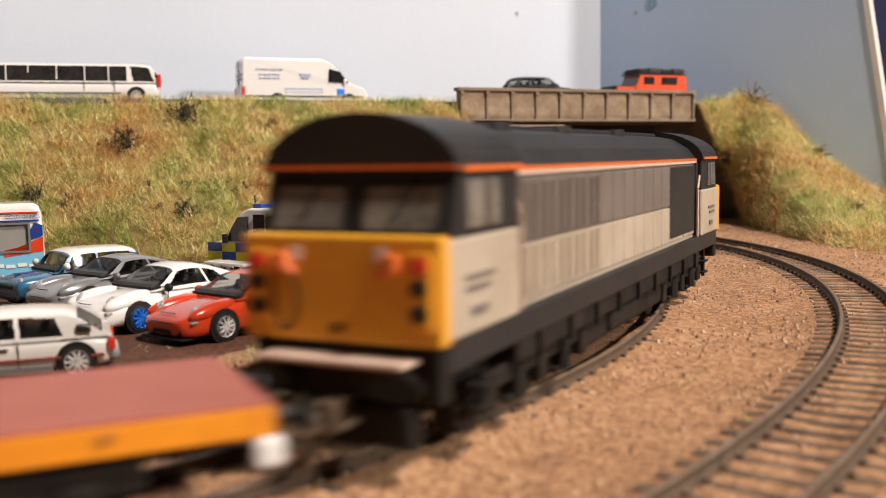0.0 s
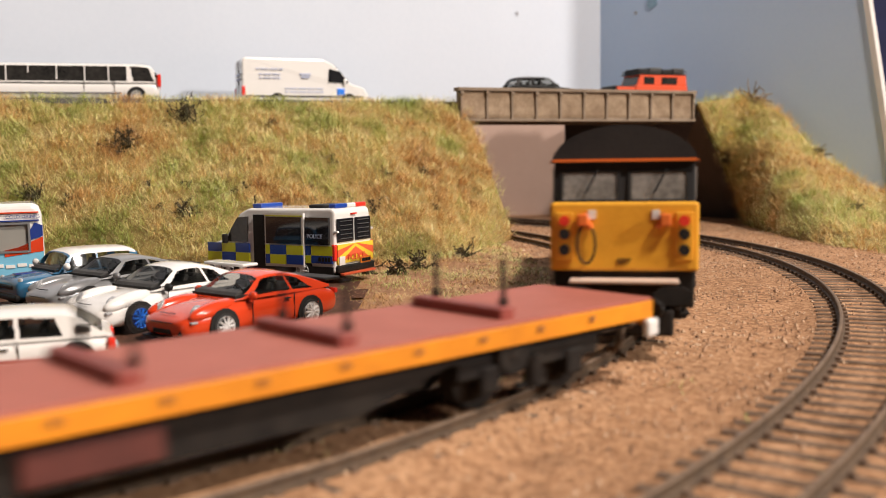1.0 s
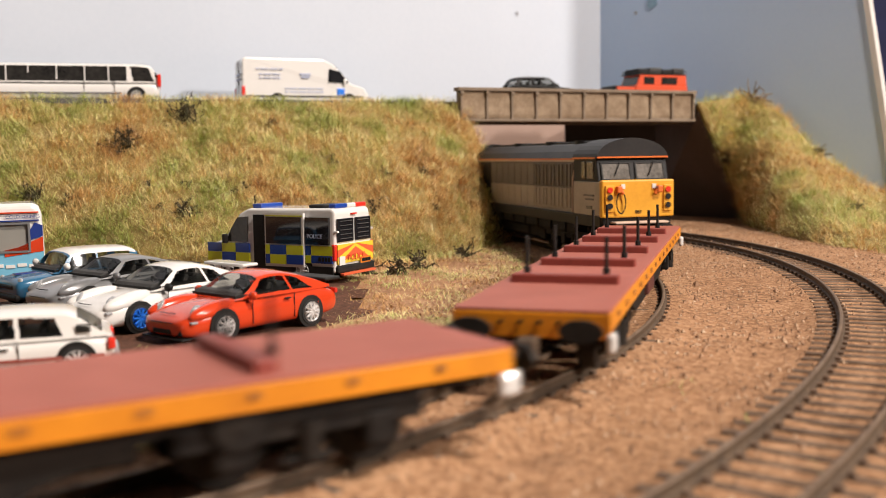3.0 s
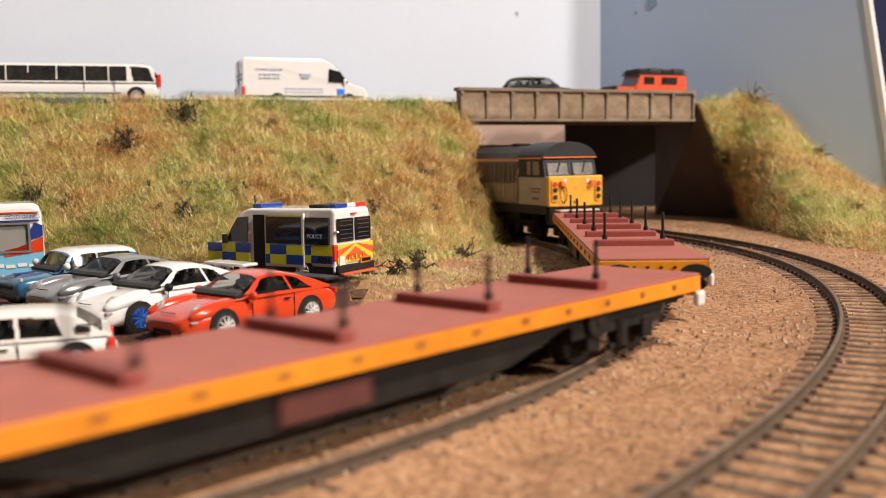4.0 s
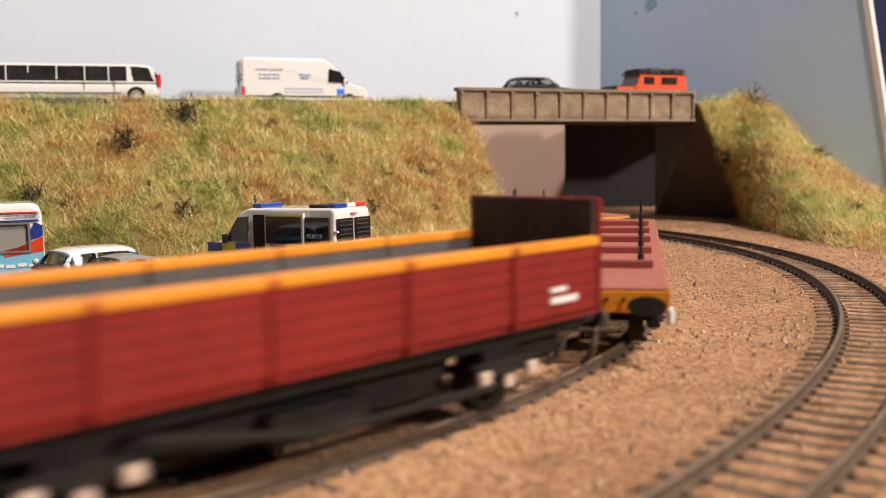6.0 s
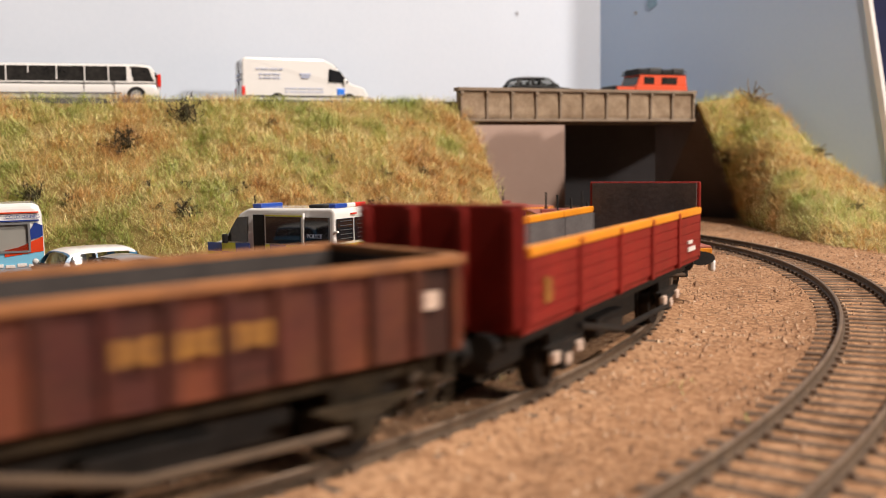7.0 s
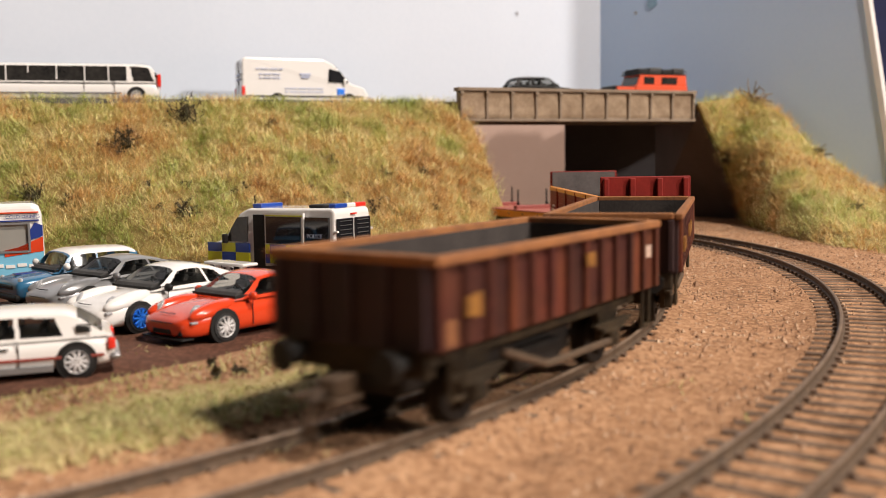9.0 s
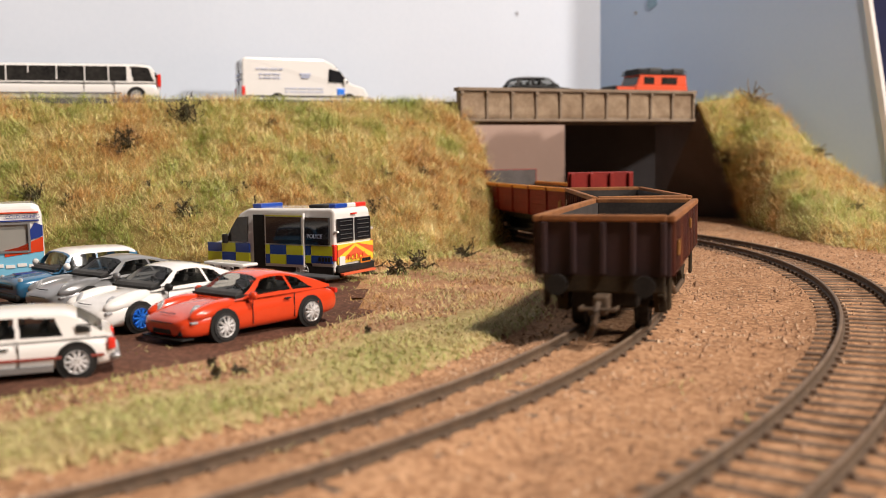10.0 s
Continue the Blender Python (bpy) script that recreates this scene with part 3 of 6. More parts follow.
def locomotive(L=.234):
    o = tagged(empty("locomotive"), "grey diesel locomotive with yellow ends and narrow engine hood", "locomotive", "the train")
    spins = []
    H = L / 2
    W, CL = .0174, .0315           # half width of the cabs, cab length
    # running frame
    part("solebar", boxed(-H + .002, H - .002, -.0172, .0172, .0150, .0200, .0004), LOCO_DARK, o)
    bm = boxed(-H + CL, H - CL, -.0168, .0168, .0112, .0150, .0003)
    for i in range(9):
        x = -H + CL + .01 + i * .0188
        for s in (1, -1):
            box(bm, x, x + .0012, s * .0172 - .0005, s * .0172 + .0005, .0105, .0152)
    part("valance", bm, GRIME, o)
    bm = boxed(-.042, .042, -.0145, .0145, .0040, .0116, .0015)
    box(bm, -.02, .01, -.0158, .0158, .0055, .0105, .001)
    part("fuel_tank", bm, GRIME, o)
    for s in (1, -1):
        bogie(o, s * .067, .0265, .0068, spins, 3, .0128)
    # engine hood: pale below, grey above, louvred doors
    hw = .0150
    prof = [(-hw, .0198), (hw, .0198), (hw, .0433), (.0128, .0470), (.0075, .0497), (0, .0508), (-.0075, .0497), (-.0128, .0470), (-hw, .0433)]
    part("hood_lower", boxed(-H + CL, H - CL, -hw, hw, .0198, .0318, .0003), LOCO_PALE, o, "pale weathered lower panel")
    part("hood_upper", boxed(-H + CL, H - CL, -hw, hw, .0318, .0432, .0001), LOCO_GREY, o, "mid grey upper panel")
    roof = [(hw + .0004, .0442), (.0128, .0470), (.0075, .0497), (0, .0508), (-.0075, .0497), (-.0128, .0470), (-hw - .0004, .0442)]
    part("hood_roof", prism(bmesh.new(), roof, "x", -H + CL - .001, H - CL + .001), LOCO_DARK, o)
    for s in (1, -1):
        part("cantrail", boxed(-H + CL, H - CL, s * (hw + .0002) - .0004, s * (hw + .0002) + .0004, .0430, .0437), CREAM, o, "cream line below the roof")
        part("cantrail", boxed(-H + CL, H - CL, s * (hw + .0003) - .0004, s * (hw + .0003) + .0004, .0437, .0443), ORANGE_LINE, o, "orange line below the roof")
        x = -H + CL + .006
        while x < H - CL - .008:
            d = part("hood_door", boxed(x, x + .0098, s * hw - .0004, s * hw + .0004, .0212, .0316, .0002), LOCO_PALE, o)
            u = part("hood_door", boxed(x, x + .0098, s * hw - .0004, s * hw + .0004, .0320, .0425, .0002), LOCO_GREY, o)
            if x < -H + CL + .055:
                for k in range(2):
                    xx = x + .0018 + k * .0042
                    part("door_louvre", boxed(xx, xx + .0020, s * hw - .0009, s * hw + .0009, .0222, .0312), LOCO_PALE, d)
                    part("door_louvre", boxed(xx, xx + .0020, s * hw - .0009, s * hw + .0009, .0324, .0418), LOCO_GREY, u)
            x += .0104
        part("grille", boxed(H - CL - .040, H - CL - .003, s * hw - .0006, s * hw + .0006, .0222, .0424, .0002), LOCO_DARK, o, "dark radiator grille")
        # walkway handrail
        bm = wire(bmesh.new(), [(-H + CL + .003, s * .0166, .0202), (-H + CL + .003, s * .0166, .036), (-H + CL + .0005, s * .0166, .0395)], .0004)
        part("handrail", bm, CREAM, o)
        bm = wire(bmesh.new(), [(H - CL - .003, s * .0166, .0202), (H - CL - .003, s * .0166, .036), (H - CL - .0005, s * .0166, .0395)], .0004)
        part("handrail", bm, CREAM, o)
    bm = bmesh.new()
    for x in (-.06, -.02, .03):
        tube(bm, (x, 0, .0498), (x, 0, .0516), .0055, 16)
    box(bm, -.09, .08, -.003, .003, .0498, .0512, .0004)
    part("roof_fan", bm, LOCO_DARK, o)
    # two cabs
    for s in (1, -1):
        def X(a):
            return s * (H - a)
        x0, x1 = sorted((X(0), X(CL)))
        e0, e1 = sorted((X(.0004), X(CL)))
        part("cab_lower", boxed(e0, e1, -W, W, .0200, .0355, .0006), LOCO_PALE, o, "pale grey lower cab side")
        y0, y1 = sorted((X(-.0012), X(.0020)))
        part("end_panel", boxed(y0, y1, -W - .0003, W + .0003, .0195, .0362, .0007), LOCO_YELLOW, o, "yellow warning panel")
        # upper cab: raked end, windows cut as recessed panes
        top = [(X(.0035), .0355), (X(.0062), .0442), (X(CL), .0442), (X(CL), .0355)]
        part("cab_upper", prism(bmesh.new(), top, "y", -W + .0002, W - .0002, .0004), LOCO_DARK, o)
        arc = [(W + .0005, .0440)] + [(W * math.cos(a) * 1.02, .0440 + .0078 * math.sin(a)) for a in np.linspace(.25, math.pi - .25, 13)] + [(-W - .0005, .0440)]
        part("cab_roof", prism(bmesh.new(), arc, "x", *sorted((X(.0048), X(CL + .0005)))), LOCO_DARK, o)
        slope = math.atan2(.0027, .0087) * s
        for y in (-.0083, .0083):
            g = part("windscreen", boxed(-.0003, .0003, y - .0066, y + .0066, -.0036, .0036, .0002), CAB_GLASS, o)
            g.matrix_local = pose(X(.0046), 0, .0399) @ Matrix.Rotation(-slope, 4, "Y")
            bm = bmesh.new()
            for a, b, c, d in ((-.0073, .0073, .0036, .0042), (-.0073, .0073, -.0042, -.0036), (-.0073, -.0066, -.0036, .0036), (.0066, .0073, -.0036, .0036)):
                box(bm, -.0006, .0006, y + a, y + b, c, d)
            part("window_frame", bm, BLACK, g)
            wp = tube(bmesh.new(), (s * .0010, y - .002, .0040), (s * .0009, y + .001, -.002), .00028, 5)
            part("wiper", wp, BLACK, g)
        part("orange_band", boxed(*sorted((X(.0042), X(.0062))), -W, W, .0443, .0449), ORANGE_LINE, o, "orange line over the windscreens")
        for sd in (1, -1):
            part("cab_window", boxed(*sorted((X(.0085), X(.0155))), sd * W - .0003, sd * W + .0003, .0366, .0430, .0002), CAB_GLASS, o)
            part("cab_window", boxed(*sorted((X(.0175), X(.0215))), sd * W - .0003, sd * W + .0003, .0366, .0430, .0002), CAB_GLASS, o)
            part("orange_band", boxed(*sorted((X(.0062), X(CL))), sd * (W + .0003) - .0004, sd * (W + .0003) + .0004, .0440, .0447), ORANGE_LINE, o)
            part("cab_door", boxed(*sorted((X(.0255), X(CL + .003))), sd * (W - .0022) - .0008, sd * (W - .0022) + .0008, .0205, .0432, .0003), LOCO_DARK, o, "dark recessed cab door")
            bars(o, "cab_plate", [(min(X(.008), X(.020)), .0288, .011, .0008), (min(X(.008), X(.018)), .0270, .009, .0008), (min(X(.010), X(.018)), .0230, .006, .0014)], LOCO_GREY, ("y", sd * (W + .0001)), "small unreadable lettering")
            # lamp cluster and jumper boxes
            bm = boxed(*sorted((X(-.0020), X(-.0010))), sd * .0142 - .0020, sd * .0142 + .0020, .0222, .0338, .0002)
            part("lamp_panel", bm, LOCO_YELLOW, o)
            for zz, mat in ((.0318, RED_LENS), (.0286, BLACK), (.0248, BLACK)):
                part("lamp", tube(bmesh.new(), (X(-.0018), sd * .0142, zz), (X(-.0026), sd * .0142, zz), .0013, 14), mat, o, "red tail lamp" if mat is RED_LENS else "dark marker lamp")
            bm = boxed(*sorted((X(-.0012), X(-.0034))), sd * .0098 - .0013, sd * .0098 + .0013, .0305, .0335, .0004)
            tube(bm, (X(-.0022), sd * .0098 - sd * .002, .0300), (X(-.0022), sd * .0098, .0335), .0008, 8)
            part("jumper_socket", bm, ORANGE_LINE, o, "orange multiple-working socket")
            bars(o, "end_notice", [(sd * .0076 - .0009, .0322, .0018, .0022)], WHITE, ("x", X(-.0013)), "tiny white notice")
        pts = [(X(-.0025), .0090 + .0022 * math.sin(a), .0262 + .0048 * math.cos(a)) for a in np.linspace(.35, 2 * math.pi - .35, 14)]
        part("jumper_cable", wire(bmesh.new(), pts, .0003), BLACK, o)
        text_on("007", .0022, o, pose(X(-.00135), 0, .0218, 90, 0, 90 * s), BLACK, "small black running number")
        # buffer beam
        bm = boxed(*sorted((X(0), X(.004))), -.0168, .0168, .0105, .0198, .0006)
        box(bm, *sorted((X(-.001), X(.004))), -.0120, .0120, .0035, .0100, .0008)
        part("buffer_beam", bm, GRIME, o)
        bm = boxed(*sorted((X(-.0055), X(.002))), -.0130, .0130, .0168, .0178, .0004)
        part("cab_step", bm, CREAM, o, "cream step plate on the buffer beam")
        buffers(o, X(0), s, .0142, .0115, .0032, True)
        coupling(o, X(0), s)
        for y in (-.0155, .0155):
            bm = bmesh.new()
            wire(bm, [(X(.018), y, .0150), (X(.018), y, .0050)], .0006)
            box(bm, *sorted((X(.015), X(.022))), y - .0012, y + .0012, .0062, .0068)
            box(bm, *sorted((X(.015), X(.022))), y - .0012, y + .0012, .0100, .0106)
            part("footstep", bm, GRIME, o)
    # the upper works stand a little taller than the sketch above
    for p in o.children:
        if p.name.startswith("lettering"):
            continue
        if p.matrix_local.translation.length > 0 and p.matrix_local.translation.z > .036:
            p.location.z = .036 + (p.location.z - .036) * 1.2
            for q in (p, *p.children):
                for v in q.data.vertices:
                    v.co.z *= 1.2
        else:
            for v in p.data.vertices:
                if v.co.z > .036:
                    v.co.z = .036 + (v.co.z - .036) * 1.2
    for p in [q for c in o.children for q in c.children if c.matrix_local.translation.length == 0]:
        for v in p.data.vertices:
            if v.co.z > .036:
                v.co.z = .036 + (v.co.z - .036) * 1.2
    return o, spins


def flat_wagon(L):
    o = tagged(empty("flat_wagon"), "long bogie flat wagon, red deck and yellow sides with stanchions", "flat wagon", "the train")
    spins, H, W, T = [], L / 2, .0163, .0167
    part("deck", boxed(-H + .0002, H - .0002, -W + .0001, W - .0001, T - .0006, T + .0001, .0002), DECK_RED, o, "dull red deck")
    for s in (1, -1):
        bm = boxed(-H, H, s * (W - .0005) - .0006, s * (W - .0005) + .0006, T - .0045, T - .0006, .0002)
        part("side_sill", bm, SIDE_YELLOW, o, "orange-yellow side sill")
        x = -H + .012
        while x < H - .008:
            part("lashing_ring", boxed(x, x + .0014, s * (W + .0002) - .0003, s * (W + .0002) + .0003, T - .0028, T - .0015, .0002), RUST, o, "rusty lashing ring")
            x += .0155
        part("headstock", boxed(*sorted((s * H, s * (H - .0018))), -W, W, T - .0058, T - .0006, .0003), SIDE_YELLOW, o, "yellow headstock")
        bm = bmesh.new()
        for y in (-.004, .004):
            for k in (-1, 1):
                tube(bm, (s * H, y + k * .002, T - .0026), (s * (H + .0006), y + k * .002, T - .0026), .0005, 6)
        part("headstock_bolts", bm, GRIME, o)
        buffers(o, s * H, s, T - .0034, .0112, .003, True)
        coupling(o, s * H, s)
        bm = boxed(*sorted((s * (H - .003), s * (H + .001))), -W - .0012, -W + .0006, T - .0085, T - .0044, .0008)
        part("lamp_iron", bm, WHITE, o, "white painted lamp bracket")
        bogie(o, s * (H - .036), .024, .0062, spins, 2, .0122)
        # frame under the deck, deeper in the middle
        y = s * .0128
        prof = [(-H + .004, T - .002), (H - .004, T - .002), (H - .004, T - .0062), (H - .058, T - .0066), (H - .078, T - .0118), (-H + .078, T - .0118), (-H + .058, T - .0066), (-H + .004, T - .0062)]
        part("underframe_girder", prism(bmesh.new(), prof, "y", y - .0008, y + .0008), GRIME, o)
        part("underframe_box", boxed(-.016, .004, s * .0132 - .0016, s * .0132 + .0016, T - .0110, T - .0060, .0004), UNDER_RED, o, "red equipment box below the deck, shade painted in")
        for x in (-.075, .075):
            bm = tube(bmesh.new(), (x, s * .0142, .0105), (x, s * .0154, .0105), .0040, 16)
            part("brake_wheel", tube(bm, (x, s * .0150, .0105), (x, s * .0158, .0105), .0012, 8), GRIME, o)
    # solid black core, added to stop low light passing under the deck
    part("centre_girder", boxed(-H + .060, H - .060, -.0095, .0095, T - .0112, T - .0022, .0006), GRIME, o)
    n = 5
    for i in range(n):
        x = -H + .042 + (L - .084) * i / (n - 1)
        b = part("bolster", boxed(x - .0019, x + .0019, -.0132, .0132, T - .0002, T + .0022, .0004), BEAM_RED, o, "raised red cross beam")
        for y in (-.0098, .0098):
            bm = tube(bmesh.new(), (x + .0022, y, T), (x + .0022, y, T + .0112), .0005, 8)
            tube(bm, (x + .0022, y, T), (x + .0022, y, T + .0036), .0009, 8)
            part("stanchion", bm, BLACK, b, "thin black stanchion")
    return o, spins


def wagon_gear(o, H, wb, spins, mat):
    for s in (1, -1):
        part("solebar", boxed(-H + .001, H - .001, s * .0118 - .0012, s * .0118 + .0012, .0122, .0160, .0003), mat, o)
        for e in (1, -1):
            x = e * wb / 2
            bm = bmesh.new()
            prism(bm, [(x - .0055, .0125), (x + .0055, .0125), (x + .0028, .0042), (x - .0028, .0042)], "y", s * .0125 - .0007, s * .0125 + .0007)
            box(bm, x - .0022, x + .0022, s * .0140 - .0012, s * .0140 + .0012, .0042, .0086, .0004)
            for k in range(4):
                box(bm, x - .0095 + k * .0015, x + .0095 - k * .0015, s * .0142 - .0008, s * .0142 + .0008, .0096 - k * .0006, .0101 - k * .0006)
            part("axle_guard", bm, mat, o)
            part("axle_box", tube(bmesh.new(), (x, s * .0150, .0064), (x, s * .0156, .0064), .0013, 10), CREAM if mat is GRIME else DIRTY_FRAME, o, "worn axle box cover")
        bm = wire(bmesh.new(), [(-wb / 2 + .008, s * .0150, .0118), (-.004, s * .0150, .0062), (wb / 2 - .004, s * .0152, .0060)], .0008)
        part("brake_lever", bm, RAIL_SIDE if mat is DIRTY_FRAME else GRIME, o, "brake lever")
        bm = boxed(-.010, .010, s * .0095 - .0018, s * .0095 + .0018, .0045, .0095, .0008)
        part("brake_cylinder", bm, GRIME, o)
        if mat is GRIME:
            for e in (-1, 1):
                for k in (-.0068, .0068):
                    part("spring_shackle", boxed(e * wb / 2 + k - .0014, e * wb / 2 + k + .0014, s * .0150 - .0008, s * .0150 + .0008, .0066, .0090, .0004), CREAM, o, "pale worn spring shackle")
        coupling(o, s * H, s)
        buffers(o, s * H, s, .0140, .0113, .0028, False)
    # blocks added between the wheels and at the ends to darken the underside
    part("centre_frame", boxed(-wb / 2 + .009, wb / 2 - .009, -.0078, .0078, .0046, .0124, .0008), GRIME, o)
    for e in (1, -1):
        part("end_frame", boxed(*sorted((e * (wb / 2 + .008), e * (H - .003))), -.0088, .0088, .0072, .0124, .0006), GRIME, o)
        wheelset(o, e * wb / 2, .0062, spins)


def plank_wagon(L):
    o = tagged(empty("open_plank_wagon"), "crimson open plank wagon with high steel ends", "open wagon", "the train")
    spins, H, W = [], L / 2, .0168
    part("floor", boxed(-H, H, -W, W, .0158, .0172), WAGON_RED, o)
    for s in (1, -1):
        nd = 5
        for d in range(nd):
            a, b = -H + .0015 + d * (L - .003) / nd, -H + .0015 + (d + 1) * (L - .003) / nd
            door = part("drop_side", boxed(a + .0003, b - .0003, s * W - .0005, s * W + .0005, .0170, .0296, .0002), WAGON_RED, o, "crimson planked drop side")
            for k in range(5):
                z = .0173 + k * .0025
                part("plank", boxed(a + .0006, b - .0006, s * (W + .0004) - .0003, s * (W + .0004) + .0003, z, z + .0022, .0001), WAGON_RED, door)
            part("top_rail", boxed(a + .0002, b - .0002, s * W - .0011, s * W + .0011, .0296, .0316, .0004), SIDE_YELLOW, o, "yellow top rail")
            part("side_lining", boxed(a + .0003, b - .0003, s * (W - .001) - .0003, s * (W - .001) + .0003, .0172, .0296), LINING, o, "grey inner lining")
            if d:
                part("side_post", boxed(a - .0008, a + .0008, s * (W + .0006) - .0008, s * (W + .0006) + .0008, .0160, .0312, .0003), WAGON_RED, o)
        e0, e1 = sorted((s * H, s * (H - .0012)))
        end = part("end_board", boxed(e0, e1, -W - .0005, W + .0005, .0165, .0392, .0004), WAGON_RED, o, "high crimson end board")
        part("end_lining", boxed(*sorted((s * (H - .0012), s * (H - .0018))), -W + .0005, W - .0005, .0172, .0388), LINING, o, "grey inner end")
        for y in (-.0152, -.0052, .0052, .0152):
            part("end_rib", boxed(*sorted((s * H, s * (H + .0014))), y - .0011, y + .0011, .0168, .0386, .0004), WAGON_RED, end)
        for spec in ((H - .018, .0196, .0085, .0012), (H - .018, .0218, .0050, .0009), (-H + .0085, .0205, .0012, .0050), (-H + .0105, .0205, .0012, .0042)):
            bars(o, "side_lettering", [spec], WHITE if spec[0] > 0 else LETTER_YELLOW, ("y", s * (W + .0009)), "faded unreadable lettering")
        part("chock_rail", boxed(-H + .004, H - .004, s * .0150 - .0006, s * .0150 + .0006, .0148, .0164), GRIME, o)
    wagon_gear(o, H, .083, spins, GRIME)
    return o, spins


def box_wagon(L, label, letters):
    o = tagged(empty("box_wagon"), label, "box wagon", "the train")
    spins, H, W, T = [], L / 2, .0176, .0314
    part("floor", boxed(-H + .001, H - .001, -W + .001, W - .001, .0165, .0178), HOLD, o)
    for s in (1, -1):
        part("inner_lining", boxed(-H + .001, H - .001, s * (W - .0015) - .0003, s * (W - .0015) + .0003, .0170, T - .0008), HOLD, o, "dark grey worn inside")
        n = 13
        for i in range(n):
            x = -H + .0012 + (L - .0024) * i / (n - 1)
            if i < n - 1:
                x2 = x + (L - .0024) / (n - 1)
                part("side_sheet", boxed(x, x2, s * (W - .0006) - .0005, s * (W - .0006) + .0005, .0160, T - .0010), RUST_RED, o)
            part("side_rib", boxed(x - .0009, x + .0009, s * (W + .0003) - .0007, s * (W + .0003) + .0007, .0162, T - .0012, .0003), RUST_RED, o)
        part("top_rail", boxed(-H - .0006, H + .0006, s * W - .0011, s * W + .0011, T - .0012, T + .0006, .0004), RUST, o, "rust-orange top rail")
        e0, e1 = sorted((s * H, s * (H - .0010)))
        part("body_end", boxed(e0, e1, -W, W, .0160, T - .0010, .0002), SHADED_MAROON, o, "maroon end with shade painted into its colour")
        part("end_lining", boxed(*sorted((s * (H - .0011), s * (H - .0016))), -W + .002, W - .002, .0170, T - .0008), HOLD, o)
        for k in range(5):
            y = -W + .002 + (2 * W - .004) * k / 4
            part("end_rib", boxed(*sorted((s * H, s * (H + .0010))), y - .0008, y + .0008, .0165, T - .0012, .0003), SHADED_MAROON, o)
        part("end_rail", boxed(*sorted((s * (H + .0008), s * (H - .0014))), -W + .0012, W - .0012, T - .0011, T + .0007, .0004), RUST, o)
        part("headstock", boxed(*sorted((s * H, s * (H - .002))), -.0160, .0160, .0115, .0162, .0004), DIRTY_FRAME, o)
        bars(o, "side_lettering", letters, LETTER_YELLOW, ("y", s * (W + .0011)), "faded yellow unreadable lettering")
        part("notice_panel", boxed(H - .0082, H - .0052, s * (W + .0002) - .0006, s * (W + .0002) + .0006, .0236, .0264), CREAM, o, "small pale data panel")
        part("end_patch", boxed(-H + .0022, -H + .0052, s * (W + .0001) - .0005, s * (W + .0001) + .0005, .0166, .0210), RUST, o, "worn rusty patch by the end")
        # side ladders
        for x in (-H + .006, H - .006):
            part("footstep", wire(bmesh.new(), [(x, s * .0165, .0160), (x, s * .0165, .0070), (x + .004, s * .0165, .0070), (x + .004, s * .0165, .0160)], .0005), DIRTY_FRAME, o)
    wagon_gear(o, H, L - .036, spins, DIRTY_FRAME)
    return o, spins


def make_train():
    lead = 0.0
    crew = [(locomotive, (.234,), .234, .052, .0135), (flat_wagon, (.2352,), .2352, .036, .0241), (flat_wagon, (.2440,), .2440, .036, .0219),
            (plank_wagon, (.1380,), .1380, .029, .0102),
            (box_wagon, (.1032, "rusty maroon ribbed box wagon with yellow lettering", [(-.008 + k * .0085 + j * .0021, .0222 + .0004 * (j % 2), .0015, .0036 - .0006 * (j % 2)) for k in range(3) for j in range(3)] + [(-.045 + j * .0019, .0212, .0013, .0038) for j in range(4)] + [(-.0335, .0212, .0014, .0034), (-.0315, .0216, .0014, .0028)]), .1032, .018, .0206),
            (box_wagon, (.0945, "empty rusty maroon ribbed box wagon, last of train", [(.0065, .0250, .0016, .0026), (.0086, .0246, .0014, .0030), (-.0395, .0212, .0022, .0034), (-.0368, .0208, .0016, .0042)]), .0945, .018, 0)]
    for make, args, L, inset, gap in crew:
        thing, spins = make(*args)
        TRAIN.append((thing, lead, L, inset, spins))
        lead += L + gap


make_train()

# ---- road vehicles ----
PARK_Z = -0.0031
RED_CAR = paint("red_car_paint", (0.66, 0.055, 0.014), 0.22, 0.6)
BLUE_CAR = paint("blue_car_paint", (0.035, 0.14, 0.26), 0.25, 0.6)
SILVER_CAR = mottled("grey_car_paint", (0.22, 0.22, 0.22), (0.29, 0.29, 0.29), 60, 0.28, 900, 0.03, 0.4, 0.5)
WHITE_CAR = paint("white_car_paint", (0.80, 0.77, 0.73), 0.22, 0.6, 0.05)
BLUE_RIM = paint("bright_blue_rim", (0.03, 0.22, 0.85), 0.3)
POLICE_BLUE = paint("police_blue", (0.012, 0.06, 0.35), 0.3)
POLICE_YELLOW = paint("police_yellow", (0.68, 0.72, 0.02), 0.3)
CHEVRON_RED = paint("chevron_red", (0.80, 0.13, 0.05), 0.35)
CHEVRON_YELLOW = paint("chevron_yellow", (0.85, 0.62, 0.05), 0.35)
ICE_BLUE = paint("ice_van_blue", (0.20, 0.50, 0.68), 0.3)
NAVY = paint("navy_stripe", (0.015, 0.04, 0.22), 0.3)
LAMP_GLASS = mottled("headlamp_lens", (0.35, 0.36, 0.37), (0.6, 0.6, 0.6), 300, 0.12, 900, 0.05, 0.3, 0.6)
AMBER = paint("amber_lens", (0.8, 0.25, 0.03), 0.2)
CABIN = mottled("grey_cabin", (0.03, 0.03, 0.03), (0.08, 0.075, 0.07), 90, 0.8)
CLEAR = window_glass("clear_window", (0.62, 0.62, 0.60))
